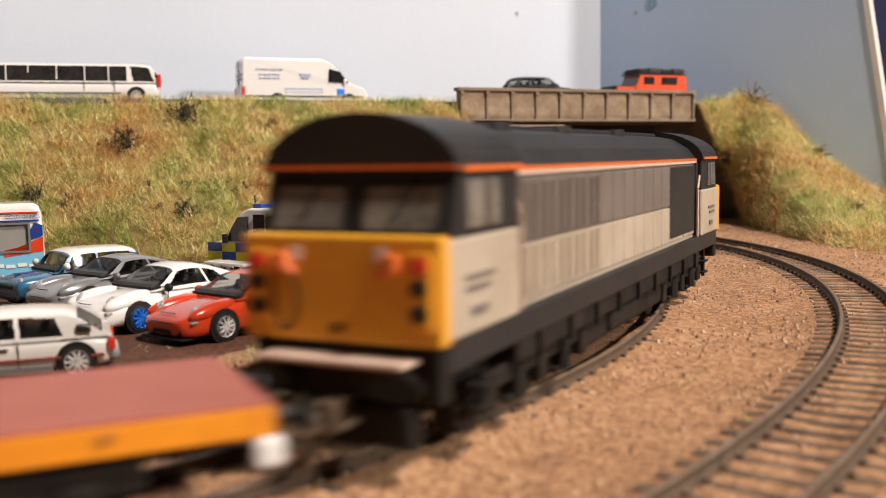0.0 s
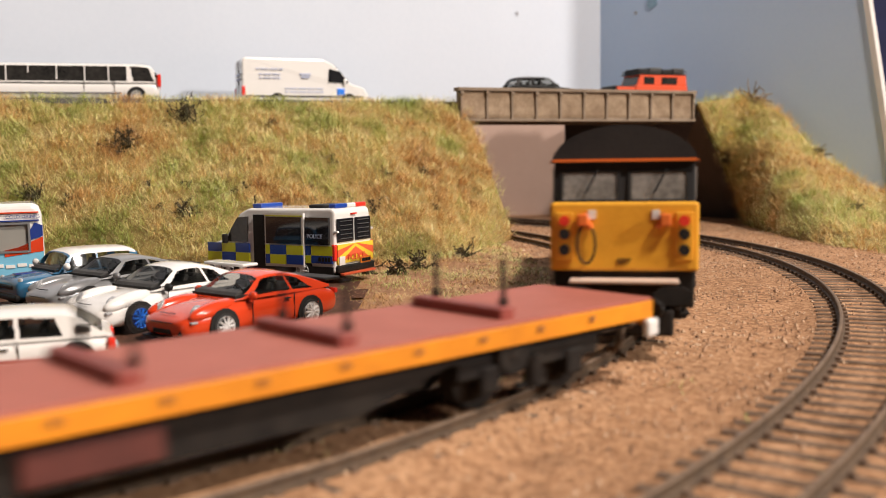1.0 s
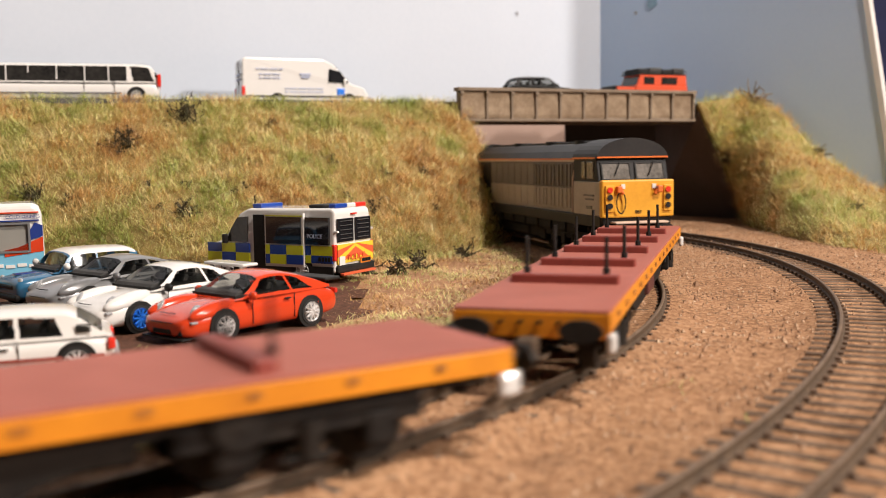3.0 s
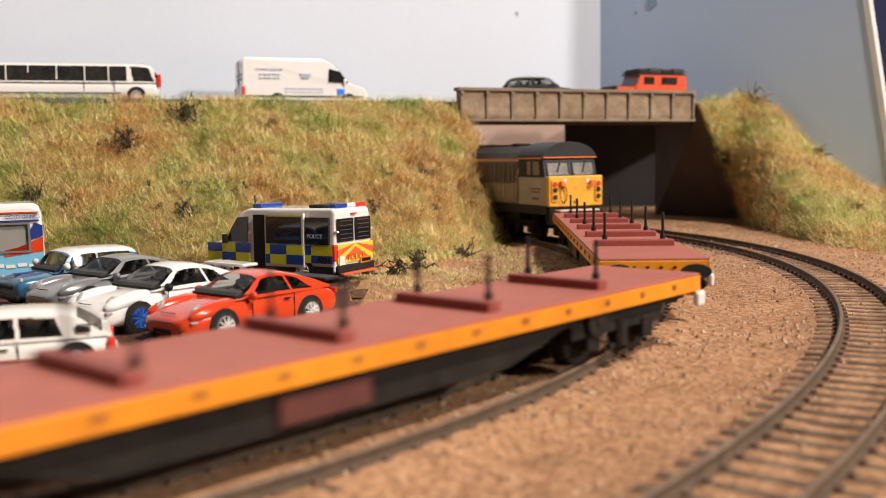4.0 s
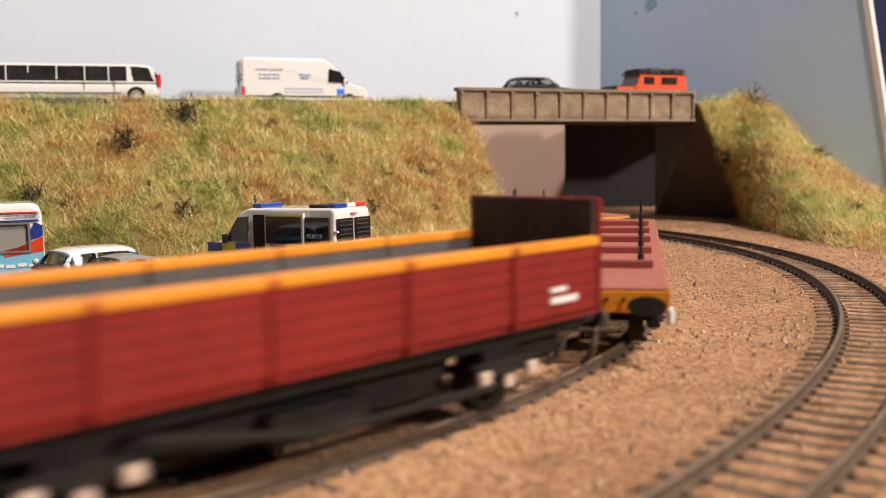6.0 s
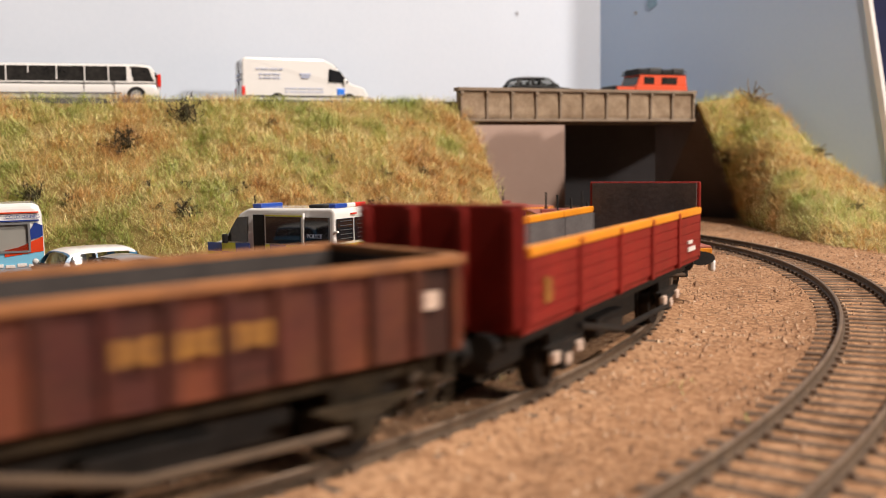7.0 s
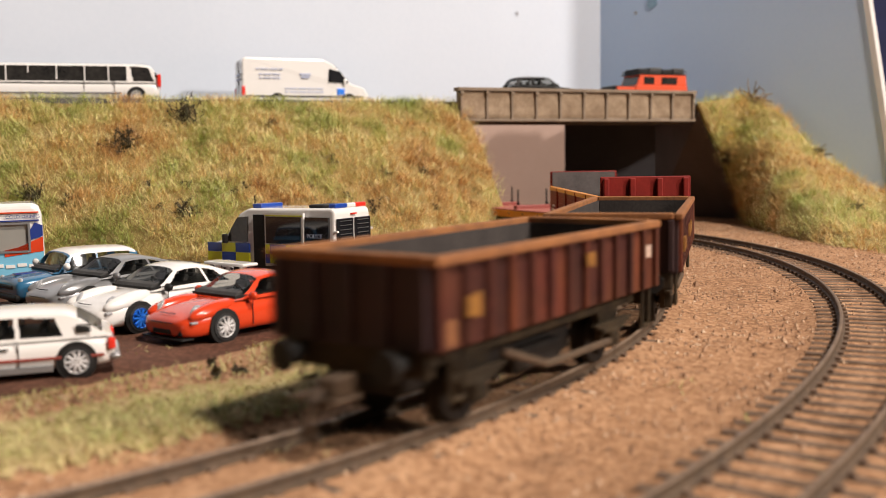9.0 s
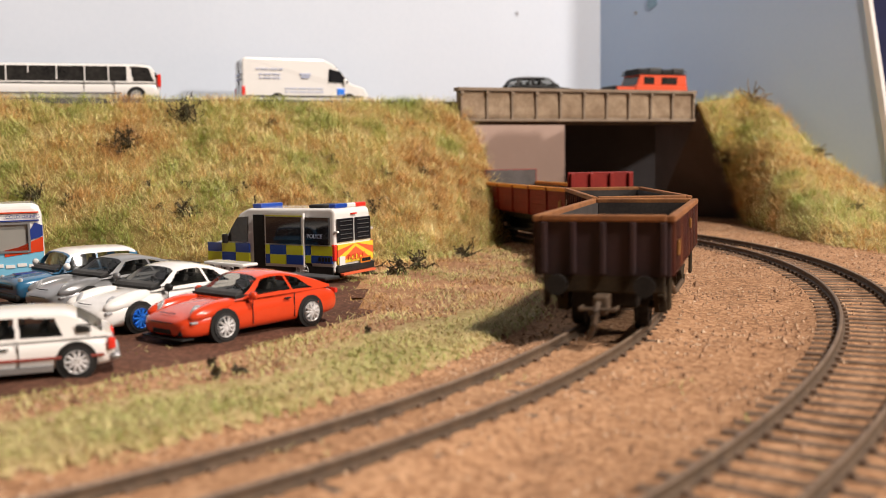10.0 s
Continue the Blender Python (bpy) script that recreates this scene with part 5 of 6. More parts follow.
def police_van():
    L, w, H = .0690, .0140, .0312
    o = tagged(empty("police_van", pose(-.0672, .4235, PARK_Z, 0, 0, 150.9)), "white police van with blue and yellow checks, side door open", "van", "parked model cars")
    h = L / 2
    out = [(-h, .0040), (h - .001, .0040), (h, .0075), (h - .0015, .0140), (h - .0100, .0165), (h - .0185, .0278), (h - .0230, .0300), (-h + .002, .0305), (-h + .0006, .0290)]
    van_shell(o, out, w, WHITE_CAR, .09)
    van_wheels(o, (h - .0125, -h + .0165), w, .0046)
    yl = lambda z: w * (1 - .09 * max(0, ((z - .004) / .0265 - .45)) / .55)
    for s in (1, -1):
        y = s * (w + .0002)
        # open sliding door: a black panel as the doorway's shade, the door slid back over the side
        side_panel(o, "doorway", rect(h - .0340, h - .0270, .0062, .0275), s * (w - .0004), BLACK, "black panel standing in for the shaded open doorway", .0007)
        d = side_panel(o, "sliding_door", rect(h - .0540, h - .0338, .0060, .0284), s * (w + .0004), WHITE_CAR, "slid-back side door", .0007)
        yy = s * (w + .0012)
        side_panel(d, "door_window", rect(h - .0530, h - .0348, .0156, .0268), yy, GLASS, "dark side window")
        side_panel(o, "side_window", rect(-h + .0026, -h + .0144, .0156, .0268), s * (w + .0001), GLASS, "dark side window", .0006)
        side_panel(o, "window_edge", rect(h - .0536, h - .0342, .0270, .0275), s * (w + .0007), POLICE_YELLOW, "", .0005)
        side_panel(o, "cab_window", [(h - .0236, .0158), (h - .0118, .0158), (h - .0146, .0212), (h - .0184, .0262), (h - .0236, .0266)], s * (w - .0003), SMOKED, "cab side window", .0006)
        k = 0
        x = h - .0015
        edges = [h - .0012, h - .0092, h - .0170, h - .0248]
        for a, b in zip(edges, edges[1:]):
            for r_, (z0, z1) in enumerate(((.0112, .0152), (.0072, .0112))):
                side_panel(o, "check", rect(b + .0001, a - .0001, z0, z1 - .0001), y, POLICE_BLUE if (k + r_) % 2 == 0 else POLICE_YELLOW)
            k += 1
        edges = [h - .0342, h - .0366, h - .0452, h - .0538]
        k = 1
        for a, b in zip(edges, edges[1:]):
            for r_, (z0, z1) in enumerate(((.0112, .0152), (.0072, .0112))):
                side_panel(d, "check", rect(b + .0001, a - .0001, z0, z1 - .0001), yy, POLICE_BLUE if (k + r_) % 2 == 0 else POLICE_YELLOW)
            k += 1
        edges = [h - .0543, h - .0572, -h + .0010]
        for a, b in zip(edges, edges[1:]):
            for r_, (z0, z1) in enumerate(((.0112, .0152), (.0080, .0112))):
                side_panel(o, "check", rect(b + .0001, a - .0001, z0, z1 - .0001), y, POLICE_BLUE if (k + r_) % 2 == 0 else POLICE_YELLOW)
            k += 1
        bars(o, "fleet_marks", [(-h + .002 + i * .0016, .0088, .0011, .0018) for i in range(4)], BLACK, ("y", s * (w + .0005)), "small black bars of a fleet mark")
        side_panel(o, "sill_skirt", rect(-h + .001, h - .002, .0036, .0066), s * (w - .0002), BLACK, "black lower skirt", .0006)
        part("mirror", boxed(h - .0130, h - .0112, *sorted((s * (w + .0002), s * (w + .0026))), .0150, .0190, .0005), BLACK, o)
        part("tail_light", boxed(-h - .0002, -h + .0018, *sorted((s * (w - .0020), s * (w + .0004))), .0090, .0158, .0005), RED_LENS, o, "tall red tail light")
        turn_ = pose(-h + .0096, s * (w + .0007), .0190, 90, 0, 180 if s > 0 else 0)
        text_on("POLICE", .0024, o, turn_, INK_BLUE, "pale blue word on dark glass")
        g = part("rear_window", boxed(-h - .0003, -h + .0003, *sorted((s * .0006, s * (w * .88))), .0165, .0262, .0003), GLASS, o, "dark rear window with grille")
        bm = bmesh.new()
        for i in range(5):
            z = .0178 + i * .0018
            box(bm, -h - .0006, -h - .0003, *sorted((s * .002, s * (w * .76))), z, z + .0003)
        part("window_grille", bm, CABIN, g)
        # chevrons on the rear doors
        for i in range(6):
            z0 = .0045 + i * .0031
            lo_, hi_ = .0076, .0156
            pts = [(0, z0 + .0035), (s * w * .93, z0 - .0035), (s * w * .93, z0 - .0004), (0, z0 + .0066)]
            pts = [(yv, min(hi_, max(lo_, zv))) for yv, zv in pts]
            if abs(pts[0][1] - pts[3][1]) + abs(pts[1][1] - pts[2][1]) > .001:
                try:
                    bm = prism(bmesh.new(), pts, "x", -h - .0005 - .00005 * i, -h + .0003)
                    part("chevron", bm, CHEVRON_RED if i % 2 else CHEVRON_YELLOW, o)
                except ValueError:
                    pass
    text_on("POLICE", .0038, o, pose(-h - .0010, 0, .0100, 90, 0, -90), CHEVRON_RED, "red-orange word on the rear doors")
    bars(o, "number_plate", [(-.0105, .0068, .0075, .0026)], AMBER, ("x", -h - .0008), "amber plate")
    bars(o, "plate_marks", [(-.0100 + i * .0011, .0074, .0008, .0014) for i in range(6)], BLACK, ("x", -h - .0011), "small black bars")
    bars(o, "rear_badge", [(.0085, .0072, .004, .0036)], WHITE_CAR, ("x", -h - .0009), "white badge")
    part("rear_bumper", boxed(-h - .0012, -h + .001, -w * .96, w * .96, .0040, .0070, .0006), BLACK, o)
    part("rear_step", boxed(-h - .0028, -h - .0008, -w * .85, w * .85, .0030, .0040, .0003), CHEVRON_RED, o, "red rear step")
    part("windscreen", prism(bmesh.new(), [(h - .0098, .0170), (h - .0186, .0281), (h - .0192, .0278), (h - .0108, .0166)], "y", -w * .82, w * .82), SMOKED, o)
    for y0, y1, mat, lab in ((-w * .9, -w * .35, RED_LENS, "red lamp"), (-w * .35, w * .1, WHITE_CAR, "white lamp"), (w * .1, w * .72, POLICE_BLUE, "blue lamp")):
        part("rear_light_bar", boxed(-h + .0020, -h + .0055, y0, y1, .0303, .0322, .0005), mat, o, lab)
    part("front_light", boxed(h - .0275, h - .0225, -.006, .009, .0299, .0318, .0006), POLICE_BLUE, o, "blue roof lamp")
    part("roof_box", boxed(-h + .0075, -h + .0160, -.0060, .0100, .0303, .0318, .0008), BLACK, o, "black roof hatch")
    part("aerial", tube(bmesh.new(), (h - .0215, .006, .030), (h - .0215, .006, .0352), .00025, 6), BLACK, o)
    part("high_stop_lamp", boxed(-h - .0003, -h + .0004, -.0018, .0018, .0276, .0282), RED_LENS, o)
    for s in (1, -1):
        part("door_hinge", boxed(-h - .0008, -h + .0008, s * w * .90 - .0007, s * w * .90 + .0007, .0205, .0214, .0002), WHITE_CAR, o)
    return o


def ice_cream_van():
    L, w, H = .0680, .0138, .0350
    o = tagged(empty("ice_cream_van", pose(-.1945, .3850, PARK_Z, 0, 0, 204)), "pale blue and white ice cream van with red swoosh", "van", "parked model cars")
    h = L / 2
    out = [(-h, .0050), (h, .0050), (h, .0145), (h - .0130, .0165), (h - .0200, .0290), (h - .0225, .0350), (-h + .003, .0350), (-h + .0008, .0325)]
    van_shell(o, out, w, WHITE_CAR, .03, .0022)
    van_wheels(o, (h - .0125, -h + .0210), w, .0046)
    for s in (1, -1):
        y = s * (w + .0002)
        side_panel(o, "lower_panel", rect(-h + .0008, h - .002, .0058, .0160), y, ICE_BLUE, "pale blue lower side")
        side_panel(o, "base_band", rect(-h + .0008, h - .001, .0042, .0057), y, NAVY, "navy band")
        side_panel(o, "swoosh", [(-h + .0008, .0160), (-h + .0150, .0142), (-h + .0150, .0168), (-h + .0100, .0178), (-h + .0008, .0218)], s * (w + .0004), RED_CAR, "red swoosh")
        side_panel(o, "swoosh", [(-h + .0008, .0220), (-h + .0052, .0206), (-h + .0058, .0240), (-h + .0036, .0274), (-h + .0008, .0262)], s * (w + .0004), NAVY, "navy swoosh")
        g = side_panel(o, "serving_window", rect(-h + .0062, -h + .0360, .0165, .0268), s * (w + .0003), CLEAR, "serving window", .0006)
        bm = bmesh.new()
        for a in (rect(-h + .0054, -h + .0368, .0268, .0276), rect(-h + .0054, -h + .0368, .0157, .0165), rect(-h + .0054, -h + .0062, .0165, .0268), rect(-h + .0360, -h + .0368, .0165, .0268)):
            prism(bm, a, "y", s * (w + .0004) - .0007, s * (w + .0004) + .0007)
        part("window_frame", bm, SILVER_CAR, g)
        side_panel(o, "roof_line", rect(-h + .0020, h - .024, .0312, .0317), s * (w * .978 + .0004), RED_CAR, "thin red line", .0004)
        side_panel(o, "roof_line", rect(-h + .0020, h - .024, .0280, .0285), s * (w * .985 + .0004), NAVY, "thin navy line", .0004)
        text_on("COLD DRINKS", .0019, o, pose(-h + .0078, s * (w * .982 + .0007), .0298, 90, 0, 180 if s > 0 else 0), NAVY, "navy words above the window")
        bars(o, "script_lettering", [(-h + .003 + k * .0042, .0098 + .0004 * (k % 2), .0034, .0013) for k in range(4)], WHITE_CAR, ("y", s * (w + .0006)), "white unreadable script")
    return o


def panel_van():
    L, w, H = .0915, .0135, .0345
    o = tagged(empty("panel_van", pose(-.1000, .7130, ROAD_Z, 0, 0, 22)), "white high-roof panel van with pale blue lettering", "van", "cars on the road")
    h = L / 2
    out = [(-h, .0045), (h - .001, .0045), (h, .0085), (h - .0030, .0140), (h - .0130, .0170), (h - .0255, .0305), (h - .0330, .0340), (-h + .003, .0345), (-h + .0006, .0330)]
    van_shell(o, out, w, WHITE_CAR, .08)
    van_wheels(o, (h - .0150, -h + .0245), w, .0046)
    for s in (1, -1):
        side_panel(o, "cab_window", [(h - .0300, .0178), (h - .0150, .0172), (h - .0215, .0255), (h - .0290, .0272)], s * (w - .0002), GLASS, "dark cab window", .0006)
        part("tail_light", boxed(-h - .0003, -h + .0022, *sorted((s * (w - .002), s * (w + .0003))), .0080, .0145, .0005), RED_LENS, o, "red tail light")
        part("mirror", boxed(h - .0190, h - .0170, *sorted((s * w, s * (w + .0022))), .0165, .0200, .0005), WHITE_CAR, o)
        spec = []
        for x0, z0, wide in ((.010, .0262, .021), (.012, .0226, .017), (.012, .0200, .017), (.030, .0128, .029), (.030, .0104, .029)):
            spec += [(-h + x0 + k * .0032, z0, .0022 + .0006 * (k % 2), .0007) for k in range(int(wide / .0032))]
        spec += [(-h + .041, .0225, .008, .0012), (-h + .042, .0205, .006, .0012)]
        bars(o, "side_lettering", spec, INK_BLUE, ("y", s * (w + .0001)), "pale blue unreadable lettering")
        part("side_sign", boxed(-h + .068, -h + .0735, s * w - .0004, s * w + .0004, .0088, .0135, .0002), BLUE_RIM, o, "small blue square sign")
        part("rubbing_strip", boxed(-h + .002, h - .004, s * w - .0005, s * w + .0005, .0070, .0082, .0002), BLACK, o)
    bars(o, "rear_lettering", [(-.008, .022, .016, .0012), (-.008, .019, .016, .0012)], INK_BLUE, ("x", -h - .0002), "pale blue unreadable lettering")
    part("windscreen", prism(bmesh.new(), [(h - .0128, .0174), (h - .0254, .0309), (h - .0262, .0304), (h - .0138, .0170)], "y", -w * .84, w * .84), SMOKED, o)
    part("rear_door_gap", boxed(-h - .0002, -h + .0003, -.0002, .0002, .006, .032), BLACK, o)
    return o


def limousine():
    L, w, H = .1380, .0136, .0262
    o = tagged(empty("limousine", pose(-.2492, .6251, ROAD_Z, 0, 0, -163)), "long cream-white stretched limousine with dark windows", "limousine", "cars on the road")
    h = L / 2
    rows = [(h, .22, .48, .72), (h - .002, .12, .50, .88), (h - .014, .11, .53, .98), (h - .026, .11, .53, 1), (0, .11, .53, 1), (-h + .016, .11, .53, 1), (-h + .003, .13, .53, .95), (-h, .20, .50, .84)]
    soften(part("body", loft(bmesh.new(), sections([(x, a * H, 0, b * H, k * w) for x, a, b, k in rows])), WHITE_CAR, o))
    side = [(.245, .163), (.160, .073), (.070, -.047), (-.050, -.167), (-.170, -.270), (-.273, -.352)]
    panes = [("side_window", True, [(a_, .05), (a_ - .002, .53), (b_, .53), (b_, .05)]) for a_, b_ in side]
    panes += [("quarter_window", True, [(-.378, .05), (-.368, .52), (-.448, .50), (-.474, .05)]), ("windscreen", False, [(.300, .2), (.262, .56), (.26, 1.01), (.298, 1.01)]), ("rear_window", False, [(-.478, .3), (-.470, 1.01), (-.494, 1.01), (-.494, .3)])]
    cabin(o, L, w, H, [(.31, .60), (.285, .80), (.262, .96), (.23, .995), (-.40, .995), (-.46, .97), (-.480, .90), (-.497, .53)], .51, .97, .86, panes, WHITE_CAR, WHITE_CAR, SMOKED)
    van_wheels(o, (h - .0160, -h + .0150), w, .0050)
    for s in (1, -1):
        part("tail_light", boxed(-h - .0004, -h + .0020, *sorted((s * (w - .003), s * (w - .0004))), H * .42, H * .72, .0005), RED_LENS, o, "red tail light")
        part("side_trim", boxed(-h + .024, h - .024, s * w - .0004, s * w + .0004, H * .24, H * .28, .0001), CHROME, o, "chrome side trim")
        for x in (-h + .028, -h + .046):
            part("door_gap", boxed(x, x + .0003, s * w - .0002, s * w + .0002, H * .2, H * .62), BLACK, o)
    return o


def off_roader():
    L, w, H = .0660, .0118, .0255
    o = tagged(empty("off_road_car", pose(.1570, .7640, ROAD_Z, 0, 0, 203)), "orange-red off-road car with loaded black roof rack", "car", "cars on the road")
    h = L / 2
    part("body", boxed(-h, h - .018, -w, w, .0062, .0155, .0009), ORANGE_RED, o)
    part("bonnet", boxed(h - .0185, h - .001, -w * .86, w * .86, .0075, .0152, .0010), BLACK, o, "black bonnet")
    for s in (1, -1):
        part("wing", boxed(h - .0180, h - .0015, *sorted((s * w * .8, s * w)), .0075, .0142, .0008), ORANGE_RED, o)
    cab = [(-h + .0005, .0152), (h - .0195, .0152), (h - .0225, .0228), (-h + .0010, .0228)]
    part("cab", prism(bmesh.new(), cab, "y", -w * .95, w * .95, .0006), ORANGE_RED, o)
    for s in (1, -1):
        for a, b in ((.0260, .0350), (.0420, .0560)):
            side_panel(o, "side_window", rect(h - b, h - a, .0165, .0217), s * w * .955, SMOKED, "dark side window", .0004)
    part("windscreen", prism(bmesh.new(), [(h - .0196, .0160), (h - .0220, .0222), (h - .0226, .0222), (h - .0202, .0160)], "y", -w * .84, w * .84), SMOKED, o)
    part("roof", boxed(-h + .0008, h - .0222, -w * .95, w * .95, .0226, .0234, .0004), ORANGE_RED, o)
    rack = part("roof_rack", boxed(-h + .001, h - .0200, -w * .95, w * .95, .0238, .0246, .0002), BLACK, o, "black roof rack")
    for i, (a, b, z) in enumerate(((.022, .031, .0282), (.032, .043, .0290), (.044, .053, .0280), (.054, .064, .0287))):
        part("rack_load", boxed(h - b, h - a, -w * .8, w * .8, .0246, z, .0007), BLACK if i % 2 == 0 else CABIN, rack)
    bm = wire(bmesh.new(), [(h - .021, w * .95, .0262), (-h + .001, w * .95, .0262), (-h + .001, -w * .95, .0262), (h - .021, -w * .95, .0262), (h - .021, w * .95, .0262)], .0003)
    part("rack_rail", bm, BLACK, rack)
    part("front_bumper", boxed(h - .001, h + .002, -w, w, .0060, .0085, .0005), BLACK, o)
    part("spare_wheel", tube(bmesh.new(), (-h - .0026, 0, .0130), (-h, 0, .0130), .0050, 24), TYRE, o)
    van_wheels(o, (h - .0095, -h + .0120), w, .0050)
    return o


ORANGE_RED = paint("orange_red_paint", (0.70, 0.08, 0.02), 0.3)
police_van()
ice_cream_van()
panel_van()
limousine()
off_roader()
SUV = [(.500, .24, .50, .80), (.485, .18, .58, .92), (.42, .16, .62, .98), (.25, .16, .65, 1), (0, .16, .66, 1), (-.3, .16, .66, 1), (-.46, .17, .65, .97), (-.495, .20, .60, .88), (-.5, .26, .54, .8)]
car("estate_car", "black estate car with silver roof bars on the bridge", pose(.0725, .7240, ROAD_Z, 0, 0, 22), .0530, .0225, .0205, SUV, SUV_HOUSE, (.31, -.30), BLACK, BLACK, RIM, None, .0044)

# ---- grass, stones, brushwood ----
GRASS = islands("static_grass", [(0.0, (0.12, 0.15, 0.03)), (0.12, (0.26, 0.32, 0.06)), (0.31, (0.53, 0.55, 0.16)), (0.47, (0.80, 0.71, 0.34)), (0.61, (0.78, 0.55, 0.23)), (0.75, (0.64, 0.34, 0.11)), (0.88, (0.37, 0.175, 0.05)), (0.95, (0.15, 0.08, 0.03)), (1.0, (0.92, 0.84, 0.60))], 0.40, 20.0, 0.32, 0.14)
VERGE_GRASS = islands("verge_grass", [(0.0, (0.17, 0.20, 0.04)), (0.25, (0.34, 0.36, 0.09)), (0.5, (0.52, 0.47, 0.19)), (0.8, (0.55, 0.42, 0.20)), (1.0, (0.40, 0.25, 0.11))], 0.55, 24.0, 0.40, 0.16)
TWIG = islands("dark_twigs", [(0.0, (0.03, 0.022, 0.014)), (0.6, (0.07, 0.05, 0.025)), (1.0, (0.07, 0.085, 0.025))], 0.85, 60)
STONE = islands("ballast_stones", [(0.0, (0.13, 0.07, 0.04)), (0.3, (0.28, 0.155, 0.085)), (0.55, (0.38, 0.23, 0.135)), (0.8, (0.48, 0.32, 0.20)), (1.0, (0.66, 0.52, 0.38))], 0.9, 40, 0.75)
BARK = islands("brown_dead_branch", [(0.0, (0.07, 0.042, 0.022)), (0.6, (0.16, 0.10, 0.05)), (1.0, (0.22, 0.16, 0.07))], 0.85, 60)
rng = np.random.default_rng(7)


def tufts(centres, count, spread, up, out):
    """Roots and directions of blades that splay out of tufts."""
    C = np.repeat(np.array(centres), count, axis=0)
    off = rng.normal(0, 1, C.shape) * spread
    return C + off * (1, 1, .6), np.array(up) + off / spread * out


def blades(name, roots, normals, length, width, lean, label, mat=None):
    """Thin bent blades, two faces each, as one joined object."""
    P, Nn = np.array(roots), np.array(normals, float)
    n = len(P)
    l = length * rng.uniform(.45, 1.25, (n, 1))
    a = rng.uniform(0, 2 * math.pi, n)
    flat = np.stack([np.cos(a), np.sin(a), np.zeros(n)], 1)
    d = Nn * .7 + (flat + (0, 0, .35)) * lean * rng.uniform(.3, 1.3, (n, 1))
    d /= np.linalg.norm(d, axis=1, keepdims=True)
    w = np.stack([-np.sin(a), np.cos(a), np.zeros(n)], 1) * width * rng.uniform(.6, 1.3, (n, 1))
    p = P - d * .0006
    q = p + d * l * .55
    e = p + d * l + (flat - (0, 0, .5)) * l * .22
    V = np.stack([p - w, p + w, q + w * .7, q - w * .7, e], 1).reshape(-1, 3).tolist()
    F = [f for i in range(0, 5 * n, 5) for f in ((i, i + 1, i + 2, i + 3), (i + 3, i + 2, i + 4))]
    ob = sheet(name, V, F, mat or GRASS)
    return tagged(ob, label, "grass", kind="stuff")


roots, norms = [], []
while len(roots) < 6600:
    u, k = rng.uniform(.60, 1.0), rng.uniform(0.0, .975)
    p = bank_point(min(1, u), min(1, k))
    if p.x < -0.33 or (noise.noise((p.x * 45, p.z * 55, 4)) < -.42 and rng.uniform() < .8):
        continue
    roots.append(tuple(p)), norms.append((0.1, -.75, .65))
roots, norms = tufts(roots, 18, .0016, (0.1, -.75, .65), .75)
blades("grass", roots, norms, .0078, .00014, .9, "tangled green and straw static grass on the embankment")
roots, norms = [], []
while len(roots) < 1800:
    u, k = rng.uniform(0, .80), rng.uniform(0, 1.04)
    roots.append(tuple(mound_point(u, k))), norms.append((-.5, -.55, .65))
roots, norms = tufts(roots, 18, .0016, (-.5, -.55, .65), .75)
blades("grass", roots, norms, .0078, .00014, .9, "straw and green static grass on the mound")
roots, norms = [], []
while len(roots) < 26000:
    x, y = rng.uniform(-.30, .06), rng.uniform(.05, .60)
    g_ = verge(x, y) * (1.0 if line_dist(INNER, x, y) < .050 + .014 * noise.noise((x * 25, y * 25, 8)) else .33)
    if g_ * .9 + .35 * noise.noise((x * 40, y * 40, 9)) < rng.uniform(.1, 1.0):
        continue
    roots.append((x, y, ground_z(x, y) + .0008)), norms.append((0, 0, 1))
blades("grass", roots, norms, .0023, .00014, 1.7, "low grass verge between cars and track", VERGE_GRASS)
# taller wisps along the crest, in front of the road
roots = []
while len(roots) < 420:
    p = bank_point(rng.uniform(.62, .99), 1.0)
    if noise.noise((p.x * 30, 0, 20)) > rng.uniform(-.6, .3):
        roots.append((p.x, p.y + rng.uniform(-.004, .006), p.z - .0005))
roots, norms = tufts(roots, 14, .0013, (0, -.2, 1.0), .5)
blades("grass", roots, norms, .0046, .00012, .7, "wispy pale grass along the crest of the bank")
# dry tufts on the open ground between the van and the line
roots, norms = [], []
while len(roots) < 9000:
    x, y = rng.uniform(-.07, .045), rng.uniform(.30, .60)
    if line_dist(INNER, x, y) < .024 or y > foot_y(x) or x < -.025 - .35 * max(0, y - .36) - .01 or math.hypot(x + .294, y - .428) > .37 or noise.noise((x * 55, y * 55, 12)) < rng.uniform(-.5, .35):
        continue
    roots.append((x, y, ground_z(x, y))), norms.append((0, 0, 1))
blades("grass", roots, norms, .0030, .00014, 1.5, "dry straw tufts on open soil by the line")
# tufts at the embankment's foot
roots, norms = [], []
while len(roots) < 5000:
    x = rng.uniform(-.30, .05)
    y = foot_y(x) - abs(rng.normal(0, .012)) + .004
    if line_dist(INNER, x, y) < .026:
        continue
    roots.append((x, y, BED + .001)), norms.append((0, -.2, 1))
blades("grass", roots, norms, .0042, .00018, 1.0, "straw tufts along the foot of the bank")

# loose stones
def near_line(line, xy):
    return np.concatenate([np.sqrt(((line[0][None, ::2] - c[:, None]) ** 2).sum(2).min(1)) for c in np.array_split(xy, 60)])


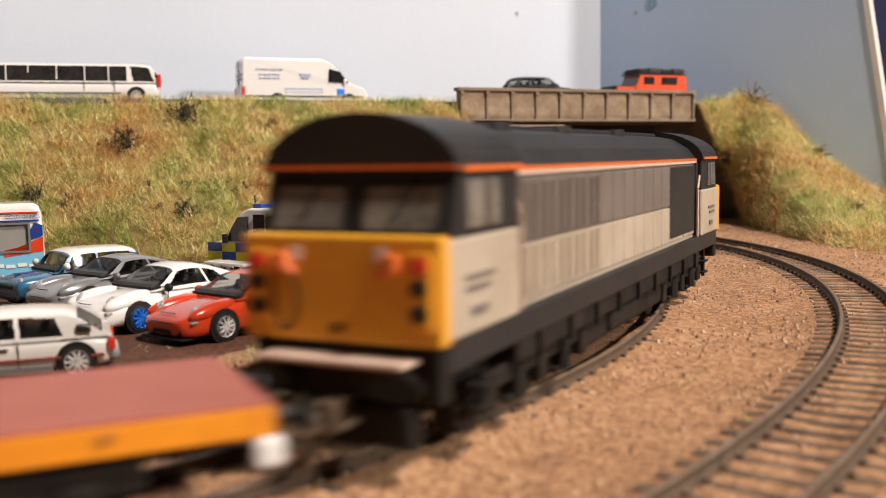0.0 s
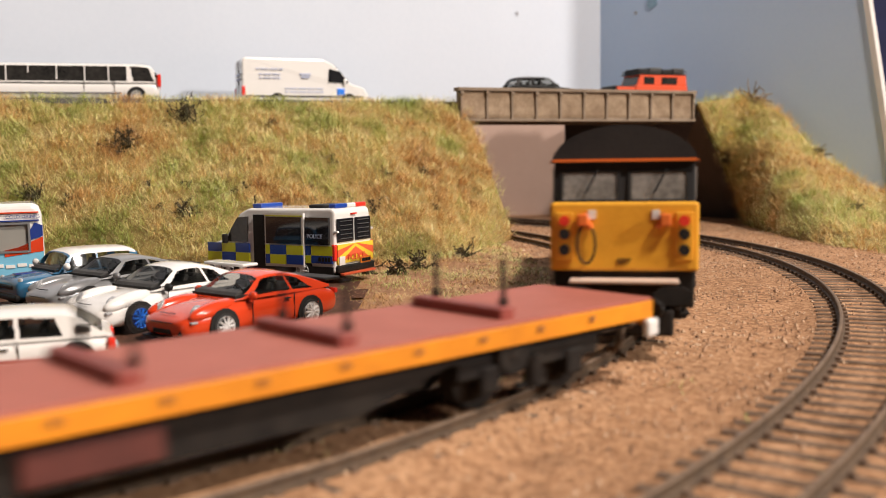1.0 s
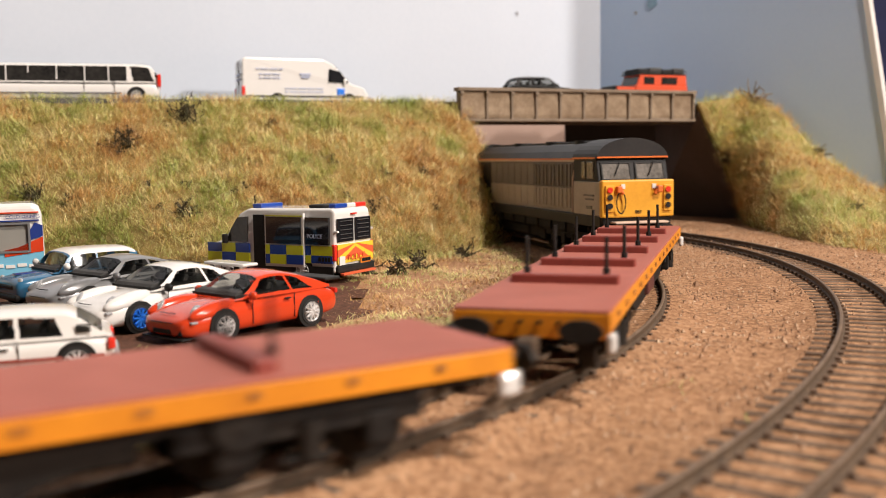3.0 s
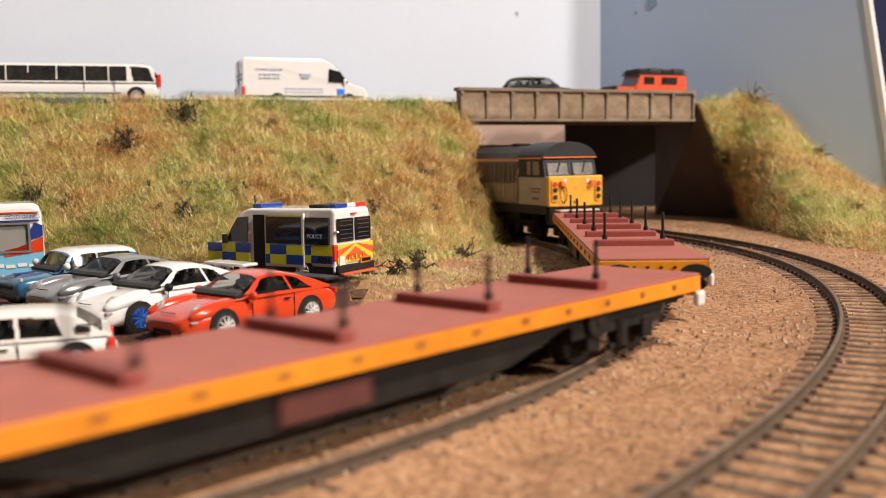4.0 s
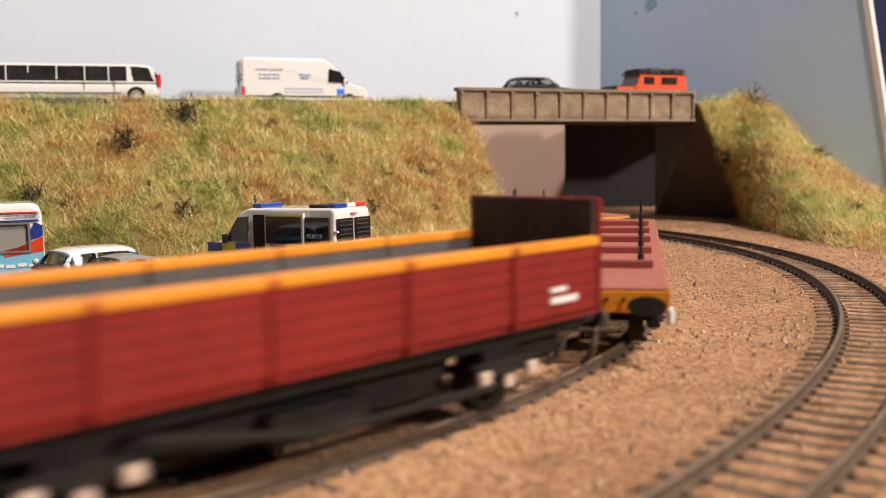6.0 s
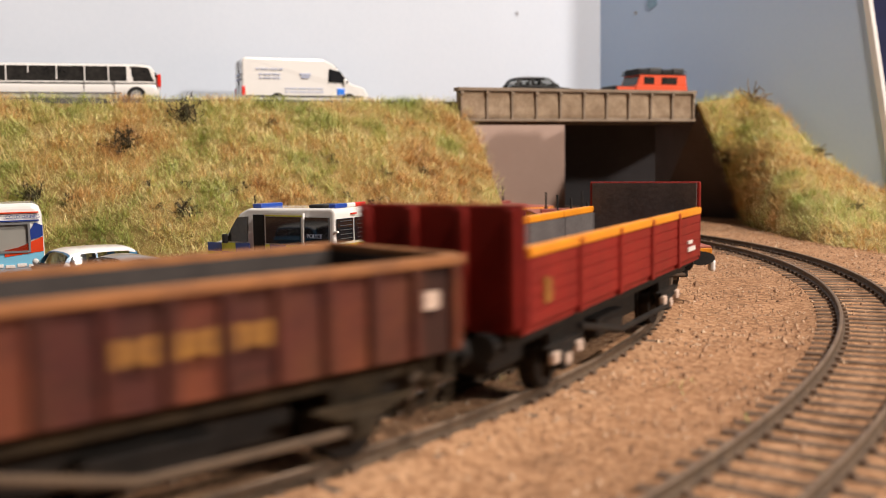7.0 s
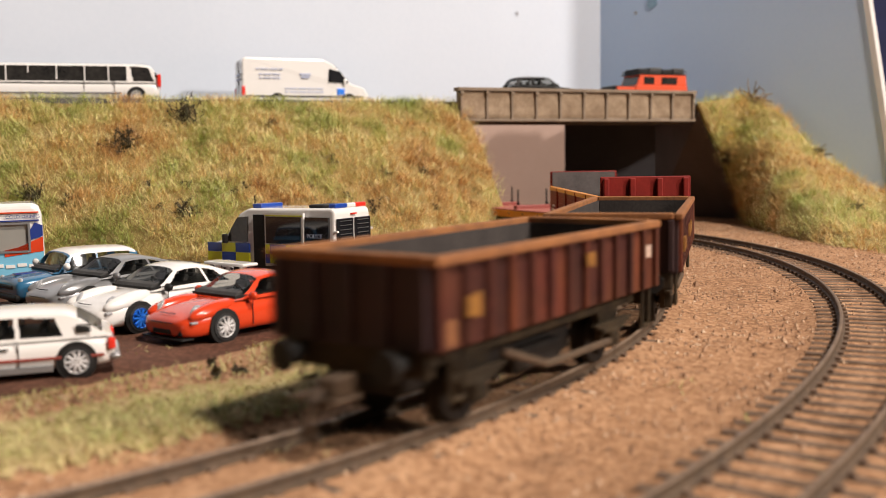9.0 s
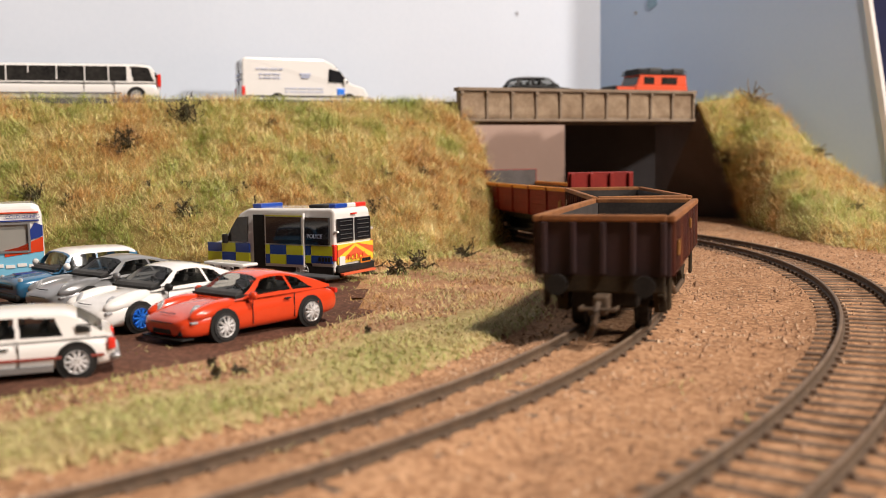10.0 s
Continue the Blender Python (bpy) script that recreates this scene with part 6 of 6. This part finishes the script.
def ballast_grains(n):
    xy = np.stack([rng.uniform(-.14, .32, n), rng.uniform(.10, .75, n)], 1)
    d1, d2 = near_line(INNER, xy), near_line(OUTER, xy)
    u = rng.uniform(0, 1, n)
    keep = (np.abs(xy[:, 0]) < xy[:, 1] * .5 + .01) & ~((xy[:, 0] < .02) & (d1 > .075)) & ~((d1 < .0155) & (u < .45)) & ~((d2 < .0155) & (u < .7))
    lumps = np.array([noise.noise((x * 35, y * 35, 30)) for x, y in xy])
    keep &= rng.uniform(-.7, .5, n) < lumps
    return xy[keep], np.minimum(d1, d2)[keep]


V, F = [], []
base = np.array([(1, 0, 0), (-.5, .87, 0), (-.5, -.87, 0), (0, 0, 1), (.4, .5, .6), (-.6, .1, .6), (0, 0, -1)])
for (x, y), d in zip(*ballast_grains(110000)):
    r = rng.gamma(4.0, .000085)
    z = ground_z(x, y) + r * .25
    if d < .0155:
        z = min(z, -.0026)
    i = len(V)
    V += [tuple(v_) for v_ in base * rng.uniform(.6, 1.4, (7, 3)) * r + (x, y, z)]
    F += [(i, i + 1, i + 4), (i + 1, i + 5, i + 4), (i + 1, i + 2, i + 5), (i + 2, i, i + 4), (i + 2, i + 4, i + 3), (i + 5, i + 2, i + 3), (i + 4, i + 5, i + 3), (i, i + 2, i + 1)]
tagged(sheet("ballast_stones", V, F, STONE), "loose sandy ballast granules", "ballast", kind="stuff")


def bush(centre, size, n, label, flat=.7, up=Vector((0, -.5, .8)), twig=.00028, bare=False):
    """Brushwood: short crooked twigs growing out of a knot, with small leaf flecks."""
    o = tagged(empty("bush", Matrix.Translation(centre)), label, "bush", "dark bushes")
    bm = bmesh.new()
    flecks = bmesh.new()
    for _ in range(n):
        d = Vector((rng.normal(), rng.normal(), rng.normal() * flat)) * .6 + up
        p = Vector((rng.normal(), rng.normal(), rng.normal())) * size * .18
        for k in range(3):
            d = (d + Vector((rng.normal(), rng.normal(), rng.normal())) * .7).normalized()
            q = p + d * size * rng.uniform(.18, .42)
            tube(bm, p, q, twig * (1 - .2 * k), 4)
            for _ in range(0 if bare else 3):
                c = p.lerp(q, rng.uniform()) + Vector((rng.normal(), rng.normal(), rng.normal())) * size * .03
                t = [flecks.verts.new(c + Vector((rng.normal(), rng.normal(), rng.normal())) * .00055) for _ in range(3)]
                flecks.faces.new(t)
            p = q
    tagged(part("brushwood", bm, BARK if bare else TWIG, o), kind="stuff")
    if bare:
        flecks.free()
    else:
        tagged(part("foliage", flecks, TWIG, o), kind="stuff")
    return o


def on_bank(x, k):
    lo_, hi_ = .4, 1.0
    for _ in range(30):
        m_ = (lo_ + hi_) / 2
        if bank_point(m_, k).x < x:
            lo_ = m_
        else:
            hi_ = m_
    return bank_point(lo_, k)


for x, k, size, n in ((-.146, .82, .014, 60), (-.172, .62, .013, 45), (-.205, .34, .010, 30), (-.128, .22, .009, 28), (-.036, .22, .006, 12), (-.010, .42, .006, 10), (-.06, .50, .006, 10), (-.1, .78, .005, 8)):
    bush(on_bank(x, k), size, n, "dark dry brushwood clump on the grassy bank")
for _ in range(18):
    bush(on_bank(rng.uniform(-.27, .02), rng.uniform(.08, .9)), rng.uniform(.003, .0055), 7, "scrap of dark dry stems caught in the grass", .5)
bush(between(M_CREST, .22) + Vector((0, 0, -.002)), .017, 26, "spiky brown dead bush on top of the mound", .5, Vector((0, -.2, .55)), .00055, True)
bush(mound_point(.49, .92), .009, 34, "small dark bush on the mound")
bush(mound_point(.60, .45), .008, 14, "flat grey twigs lying on the mound", .2)
bush(mound_point(.04, .45), .010, 30, "dark growth beside the abutment")
for x, y in ((-.035, .437), (-.012, .452), (-.02, .43), (.012, .50)):
    bush(Vector((x, y, BED + .002)), .009, 26, "dry twigs at the foot of the bank", .25, Vector((0, -.3, .25)))
for x, y in ((-.056, .233), (-.052, .218), (-.022, .27), (-.10, .20), (-.048, .223)):
    bush(Vector((x, y, ground_z(x, y) + .001)), .0014, 5, "tiny dark weed on the grass verge", .4, Vector((0, 0, .5)))


# ---- motion: the train pulls away round the curve ----
def train_s(t):
    return -0.06155 + 0.10316 * t - 0.00067 * t * t + 0.00006 * t ** 3


def on_rails(front, length, inset):
    a, b = on_line(INNER, front - inset), on_line(INNER, front - length + inset)
    u = a - b
    m = (a + b) / 2
    return pose(m[0], m[1], 0, 0, 0, math.degrees(math.atan2(u[1], u[0])))


def motions():
    for thing, lead, length, inset, wheels in TRAIN:
        rows = [(t, on_rails(train_s(t) - lead, length, inset)) for t in np.linspace(0, 10, 41)]
        walk(thing, rows)
        for w, base, r in wheels:
            walk(w, [(t, base @ Matrix.Rotation((train_s(t) - train_s(0)) / r, 4, "Y")) for t in np.linspace(0, 10, 131)])


motions()
